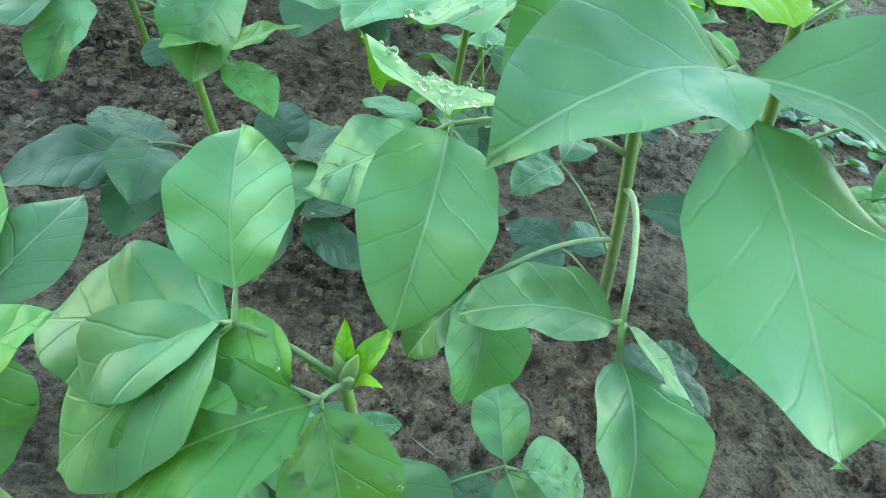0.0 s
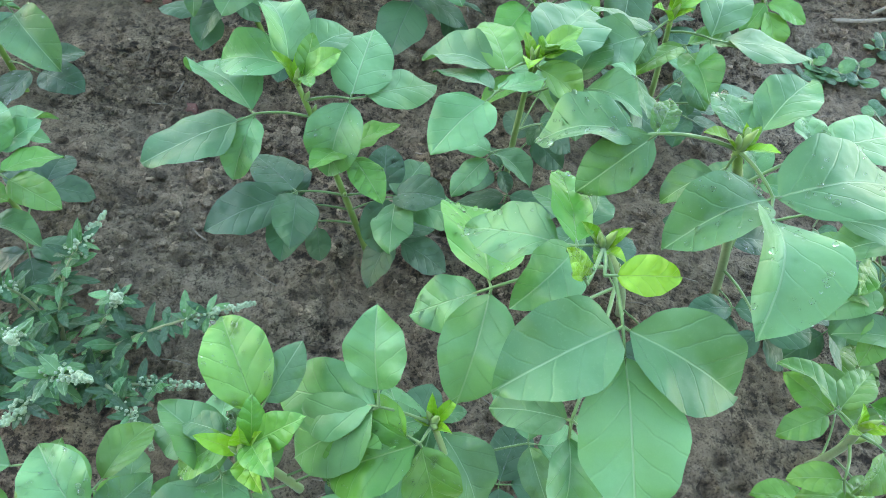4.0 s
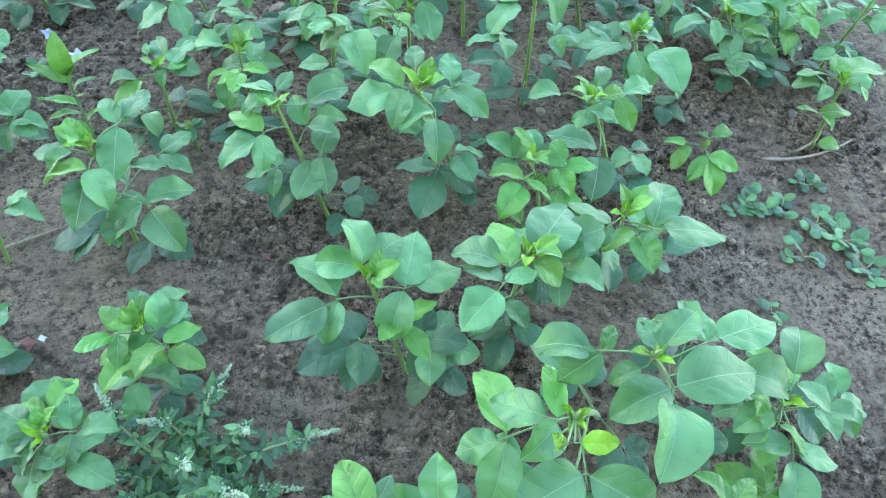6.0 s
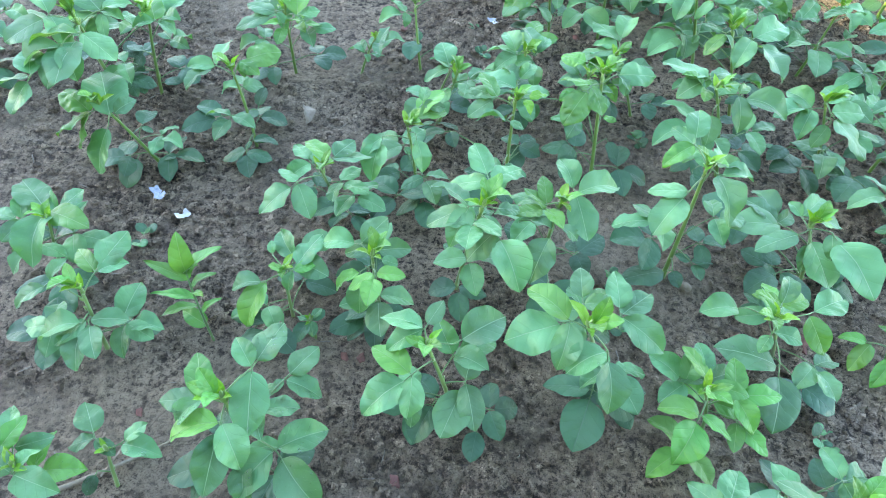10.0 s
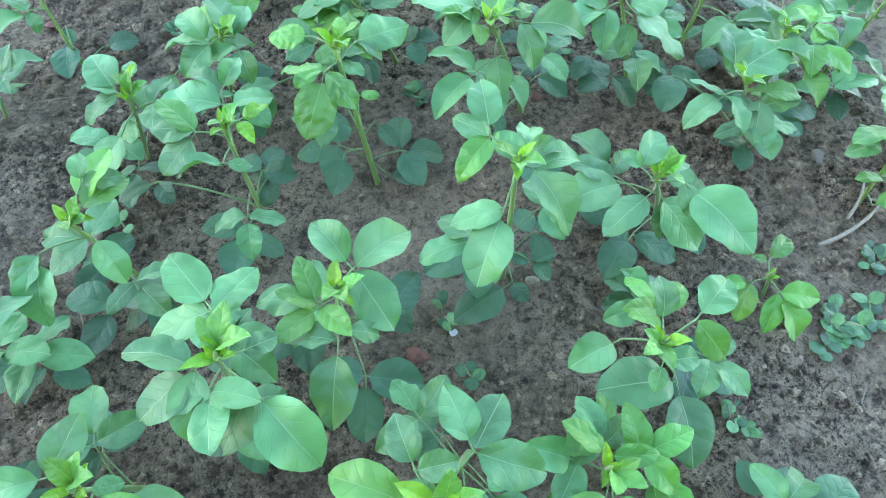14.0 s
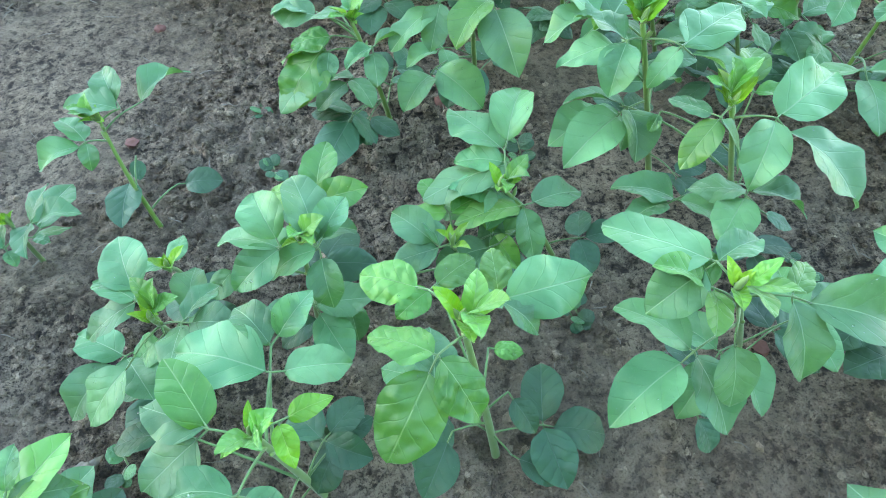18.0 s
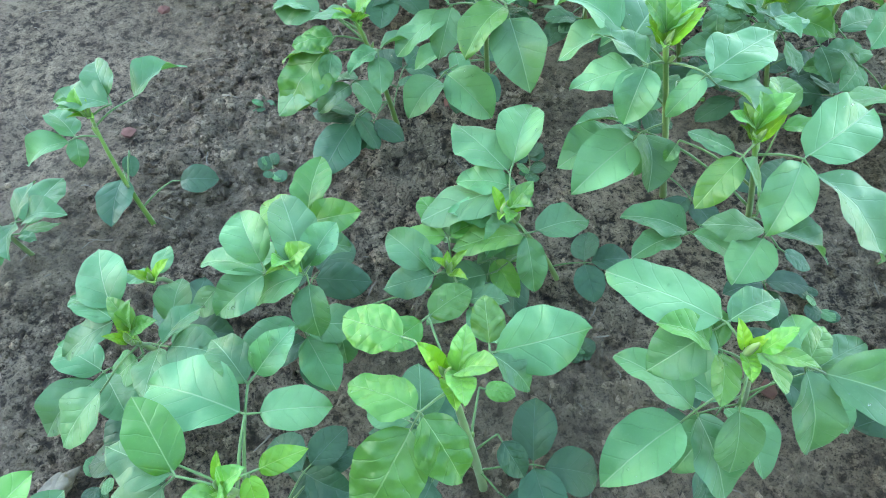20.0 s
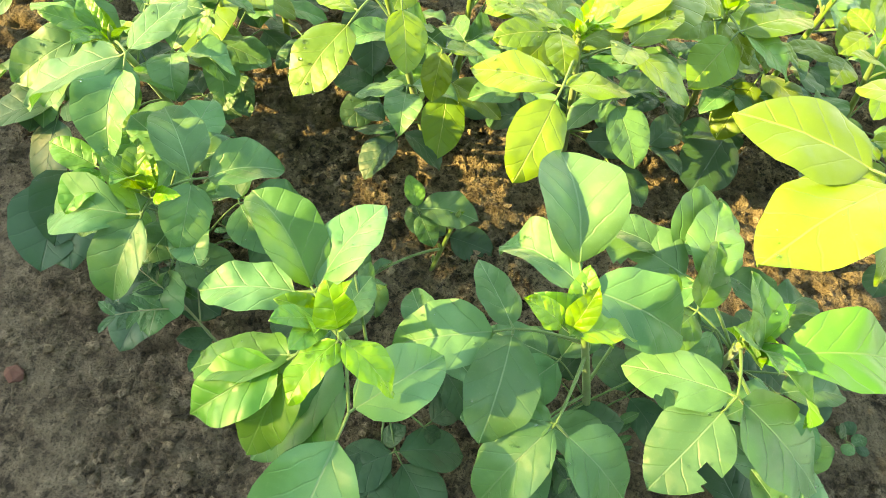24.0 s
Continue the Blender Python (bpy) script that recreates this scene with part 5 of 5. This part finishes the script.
# ---- loose things on the soil ----
def lump_mesh(name, seed, size, material, rough=0.25, cuts=2):
    """An irregular chip or stone, size in metres."""
    r = random.Random(seed)
    bm = bmesh.new()
    bmesh.ops.create_icosphere(bm, subdivisions=cuts, radius=1.0)
    shift = Vector((r.uniform(0, 50), r.uniform(0, 50), r.uniform(0, 50)))
    for v in bm.verts:
        d = v.co.normalized()
        v.co = d * (1.0 + rough * noise.noise(d * 1.6 + shift) + 0.4 * rough * noise.noise(d * 4.0 + shift))
        v.co = Vector((v.co.x * size[0], v.co.y * size[1], v.co.z * size[2]))
    me = bpy.data.meshes.new(name)
    bm.to_mesh(me)
    bm.free()
    me.polygons.foreach_set("use_smooth", [cuts > 1] * len(me.polygons))
    me.materials.append(material)
    return me


for k, (x, y, cm) in enumerate([
    (0.094, 0.442, 1.5),
    (0.290, 0.752, 1.1),
    (0.313, 0.751, 1.2),
    (0.371, 0.578, 0.9),
    (0.960, 0.783, 1.7),
    (0.443, 0.541, 1.4),
    (0.641, 0.856, 2),
    (0.963, 0.796, 1.8),
    (0.959, 1.153, 1.4),
    (0.719, 1.552, 1.8),
    (0.354, 1.768, 1.4),
    (0.335, 1.545, 1.2),
    (0.747, 1.413, 2.4),
    (1.104, 1.819, 1.7),
    (0.337, 1.548, 1.4),
    (0.398, 2.160, 2.4),
    (0.369, 0.582, 1.3),
    (-0.112, 0.734, 1.5),
    (0.031, 0.663, 1.1),
]):
    r = random.Random(500 + k)
    s = 0.0056 * cm
    ob = new("brick_chip", lump_mesh("brick_chip", k, (s * r.uniform(0.9, 1.4), s, s * 0.55), BRICK, 0.9, 1))
    ob.matrix_world = pose(x, y, soil_height(x, y) + s * 0.25, r.uniform(-12, 12), r.uniform(-12, 12), r.uniform(0, 360))
    tagged(ob, "small broken chip of red brick half sunk in soil", "brick chip", "brick chips on the soil")

def scrap_mesh(name, seed, size, material):
    """A torn, folded scrap of thin sheet."""
    r = random.Random(seed)
    shift = Vector((r.uniform(0, 50), r.uniform(0, 50), 0))
    crease = r.uniform(-0.3, 0.3)
    vs, fs, n = [], [], 9
    for side in (0.0, 0.04):
        for j in range(n):
            for i in range(n):
                x, y = 2 * i / (n - 1) - 1, 2 * j / (n - 1) - 1
                torn = 1.0 + 0.30 * noise.noise(Vector((math.atan2(y, x), 0, 0)) + shift)
                z = 0.45 * abs(x - crease * (1 + y)) + 0.28 * noise.noise(Vector((x * 1.8, y * 1.8, 0)) + shift) + side
                vs.append((x * torn * size, y * torn * size * 0.8, z * size))
    for side in (0, n * n):
        for j in range(n - 1):
            for i in range(n - 1):
                quad = (side + j * n + i, side + j * n + i + 1, side + j * n + n + i + 1, side + j * n + n + i)
                fs.append(quad if side else quad[::-1])
    rim = [i for i in range(n)] + [j * n + n - 1 for j in range(1, n)] + [(n - 1) * n + i for i in range(n - 2, -1, -1)] + [j * n for j in range(n - 2, 0, -1)]
    fs += [(a, b, b + n * n, a + n * n) for a, b in zip(rim, rim[1:] + rim[:1])]
    me = bpy.data.meshes.new(name)
    me.from_pydata(vs, [], fs)
    me.materials.append(material)
    return me


for k, (x, y, cm, sort) in enumerate([
    (0.000, 1.000, 1.6, 0),
    (-0.055, 1.047, 1.3, 1),
    (0.530, 1.589, 1.3, 1),
    (0.538, 1.578, 0.9, 0),
    (0.594, 1.591, 1.3, 2),
    (0.808, 0.887, 1.4, 2),
    (0.690, 0.864, 0.7, 0),
    (-0.045, 1.035, 1.3, 1),
    (0.109, 0.454, 0.7, 0),
]):
    r = random.Random(540 + k)
    s = 0.0065 * cm
    name, material, words = (("white_scrap", WHITE, "crumpled white paper scrap lying on the soil"), ("pale_scrap", GLAZE, "pale blue-white torn scrap lying on the soil"),
                             ("pebble", HUSK, "small pale beige pebble lying on the soil"))[sort]
    ob = new(name, scrap_mesh(name, 40 + k, s, material) if sort < 2 else lump_mesh(name, 40 + k, (s, s * r.uniform(0.7, 1.0), s * 0.8), material, 0.2, 3))
    ob.matrix_world = pose(x, y, soil_height(x, y) + s * 0.3, 0, 0, r.uniform(0, 360))
    tagged(ob, words, "pebble" if sort == 2 else "scrap")


STONE = rough_material("field_stone", (0.115, 0.098, 0.082), (0.165, 0.143, 0.122), 60.0, 0.9, 0.002)
for k, (x, y, cm) in enumerate([(1.227, 1.767, 1.7), (1.290, 0.905, 1.2), (0.990, 1.630, 0.9)]):
    stone = new("flat_stone", lump_mesh("flat_stone", 70 + k, (0.011 * cm, 0.008 * cm, 0.004 * cm), STONE, 0.35, 3))
    stone.matrix_world = pose(x, y, soil_height(x, y) + 0.001 * cm, 4, -5, 40 * k + 15)
    tagged(stone, "flat grey-brown stone half sunk in soil", "stone")


def dry_leaf(name, x, y, size, turn, label):
    ob = new(name, blade_mesh(name, HUSK, 77, 0.5, 0.30, 0.8, 0.08, 0.5, 12, 5))
    ob.matrix_world = Matrix.Translation((x, y, soil_height(x, y) + 0.006)) @ pose(0, 0, 0, 14, 30, turn) @ Matrix.Scale(size, 4)
    return tagged(ob, label, "dead leaf")


dry_leaf("dry_leaf", 0.170, 1.220, 0.045, 20, "curled dry brown leaf lying on the soil")
cob = new("dry_seed_head", lump_mesh("dry_seed_head", 91, (0.010, 0.021, 0.009), HUSK, 0.5, 4))
for v in cob.data.vertices:
    v.co *= 1.0 + 0.10 * noise.noise(v.co * 420.0) + 0.14 * noise.noise(Vector((v.co.x * 700.0, v.co.y * 160.0, v.co.z * 700.0)))
cob_x, cob_y = 0.330, 1.141
cob.matrix_world = pose(cob_x, cob_y, soil_height(cob_x, cob_y) + 0.006, 0, 0, -35)
tagged(cob, "rough dry brown seed head lying on the soil", "seed head")
a, b = Vector((1.186, 0.788, 0.006)), Vector((1.371, 0.835, 0.010))
bend = a.lerp(b, 0.45) + Vector((0.006, -0.032, 0.004))
fork, side = a.lerp(b, 0.35), a.lerp(b, 0.62)
stick = new("dry_stick", tube_mesh("dry_stick", [(bezier(fork, fork.lerp(b, 0.4) + Vector((0.01, 0.012, 0.006)), fork.lerp(b, 0.62) + Vector((-0.004, 0.034, 0.004)), 6), [0.0026, 0.0024, 0.0022, 0.002, 0.0016, 0.0013, 0.001]),
                                                 (bezier(side, side + Vector((0.012, -0.012, 0.006)), side + Vector((0.034, -0.018, 0.001)), 6), [0.0022, 0.002, 0.0018, 0.0016, 0.0014, 0.0012, 0.001]),
                                                 (bezier(a, bend, b, 10), [0.0024, 0.0034, 0.0028, 0.0030, 0.0024, 0.0027, 0.0022, 0.0022, 0.0018, 0.0016, 0.0012])], STRAW, 7))
tagged(stick, "bleached dry grey stick lying on the soil", "stick")
ends = [Vector((-0.075, 0.548, 0.006)), Vector((0.010, 0.578, 0.010)), Vector((0.090, 0.632, 0.005))]
twig = new("dry_twig", tube_mesh("dry_twig", [(bezier(ends[0], ends[1], ends[2], 12), [0.0034, 0.0036, 0.0031, 0.0034, 0.0029, 0.0031, 0.0026, 0.0028, 0.0023, 0.0022, 0.0018, 0.0015, 0.0010]),
                                              (bezier(ends[1], ends[1] + Vector((0.012, 0.018, 0.006)), ends[1] + Vector((0.016, 0.040, 0.002)), 5), [0.0017, 0.0015, 0.0013, 0.0011, 0.0009, 0.0006])], HUSK, 7))
for v in twig.data.vertices:
    v.co += Vector((0, 0, 1)) * 0.0012 * noise.noise(v.co * 220.0)
tagged(twig, "dry brown twig lying on the soil", "twig")


ball = bmesh.new()
bmesh.ops.create_icosphere(ball, subdivisions=1, radius=1.0)
BALL_V, BALL_F = [v.co.copy() for v in ball.verts], [tuple(v.index for v in f.verts) for f in ball.faces]
ball.free()


def crumbs(name, count, seed, small, large, label):
    """Angular crumbs of soil, thickest where the soil is crumbly, joined into one sheet."""
    r = np.random.default_rng(seed)
    spots = []
    while len(spots) < count:
        x, y = r.uniform(-0.45, 1.45), r.uniform(0.25, 2.15)
        if crumbly(x, y) > r.uniform(0.05, 0.9):
            spots.append((x, y, soil_height(x, y)))
    spots = np.array(spots)
    ball_v = np.array([tuple(v) for v in BALL_V])
    size = small + (large - small) * r.random(count) ** 4
    shape = r.uniform(0.55, 1.45, (count, len(ball_v), 1)) * r.uniform(0.7, 1.3, (count, 1, 3))
    pts = ball_v[None] * shape * size[:, None, None]
    pts[:, :, 2] *= 0.75
    pts += spots[:, None, :]
    pts[:, :, 2] += size[:, None] * 0.15
    faces = (np.array(BALL_F)[None] + np.arange(count)[:, None, None] * len(ball_v)).reshape(-1, 3)
    me = bpy.data.meshes.new(name)
    me.from_pydata(pts.reshape(-1, 3).tolist(), [], faces.tolist())
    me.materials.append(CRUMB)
    return tagged(new(name, me), label, "soil", kind="stuff")


crumbs("soil_crumbs", 52000, 61, 0.0012, 0.0060, "loose angular crumbs of dark soil")


def straws(name, count, seed, label):
    r = random.Random(seed)
    vs, fs = [], []
    for _ in range(count):
        x, y = r.uniform(-0.75, 1.65), r.uniform(0.05, 2.6)
        long, thin = r.uniform(0.003, 0.013), r.uniform(0.0004, 0.0009)
        a = Vector((-long, 0, 0.002))
        b = Vector((long, r.uniform(-0.004, 0.004), r.uniform(0.002, 0.006)))
        part_v, part_f = tube([a, a.lerp(b, 0.5) + Vector((0, 0.001, 0.001)), b], [thin, thin, thin * 0.6], 4)
        m = Matrix.Translation((x, y, soil_height(x, y))) @ Matrix.Rotation(r.uniform(0, 6.28), 4, "Z")
        fs += [tuple(i + len(vs) for i in f) for f in part_f]
        vs += [m @ v for v in part_v]
    me = bpy.data.meshes.new(name)
    me.from_pydata(vs, [], fs)
    me.materials.append(STRAW)
    return tagged(new(name, me), label, "straw", kind="stuff")


straws("straw_litter", 900, 62, "scattered bits of pale dry straw")


# ---- water drops left on the leaves ----
n = Nodes("water")
glass = n.tree.nodes.new("ShaderNodeBsdfPrincipled")
glass.inputs["Base Color"].default_value = (1, 1, 1, 1)
glass.inputs["Roughness"].default_value = 0.03
glass.inputs["IOR"].default_value = 1.33
glass.inputs["Transmission Weight"].default_value = 1.0
WATER = n.done(glass.outputs[0])
bpy.context.view_layer.update()
drop_random = random.Random(88)
for plant in [o for o in scene.objects if o.name.startswith("soybean_plant")]:
    if plant.location.x > 1.35 or plant.location.y > 2.2 or drop_random.random() < 0.25:
        continue
    vs, fs = [], []
    for leaf in [o for o in plant.children_recursive if o.name.startswith("leaflet")]:
        if drop_random.random() < 0.5:
            continue
        m = plant.matrix_world.inverted() @ leaf.matrix_world
        up = (m.to_3x3() @ Vector((0, 0, 1))).normalized()
        wet = plant.location.y < 0.62
        for _ in range(drop_random.randint(24, 60) if wet else drop_random.randint(2, 12)):
            v = leaf.data.vertices[drop_random.randrange(20, len(leaf.data.vertices) - 20)]
            spot = m @ (v.co * Vector((0.88, 1.0, 1.0)) + Vector((drop_random.uniform(-0.01, 0.01), drop_random.uniform(-0.02, 0.02), 0)))
            s = 0.0006 + (0.0015 if wet else 0.0010) * drop_random.random() ** 3
            fs += [tuple(i + len(vs) for i in f) for f in BALL_F]
            vs += [spot + p * s + up * s * 0.2 for p in BALL_V]
    if vs:
        me = bpy.data.meshes.new("dew")
        me.from_pydata(vs, [], fs)
        me.polygons.foreach_set("use_smooth", [True] * len(fs))
        me.materials.append(WATER)
        tagged(link_part("dew", me, plant, None, "clear water drops on the leaves"), kind="stuff")
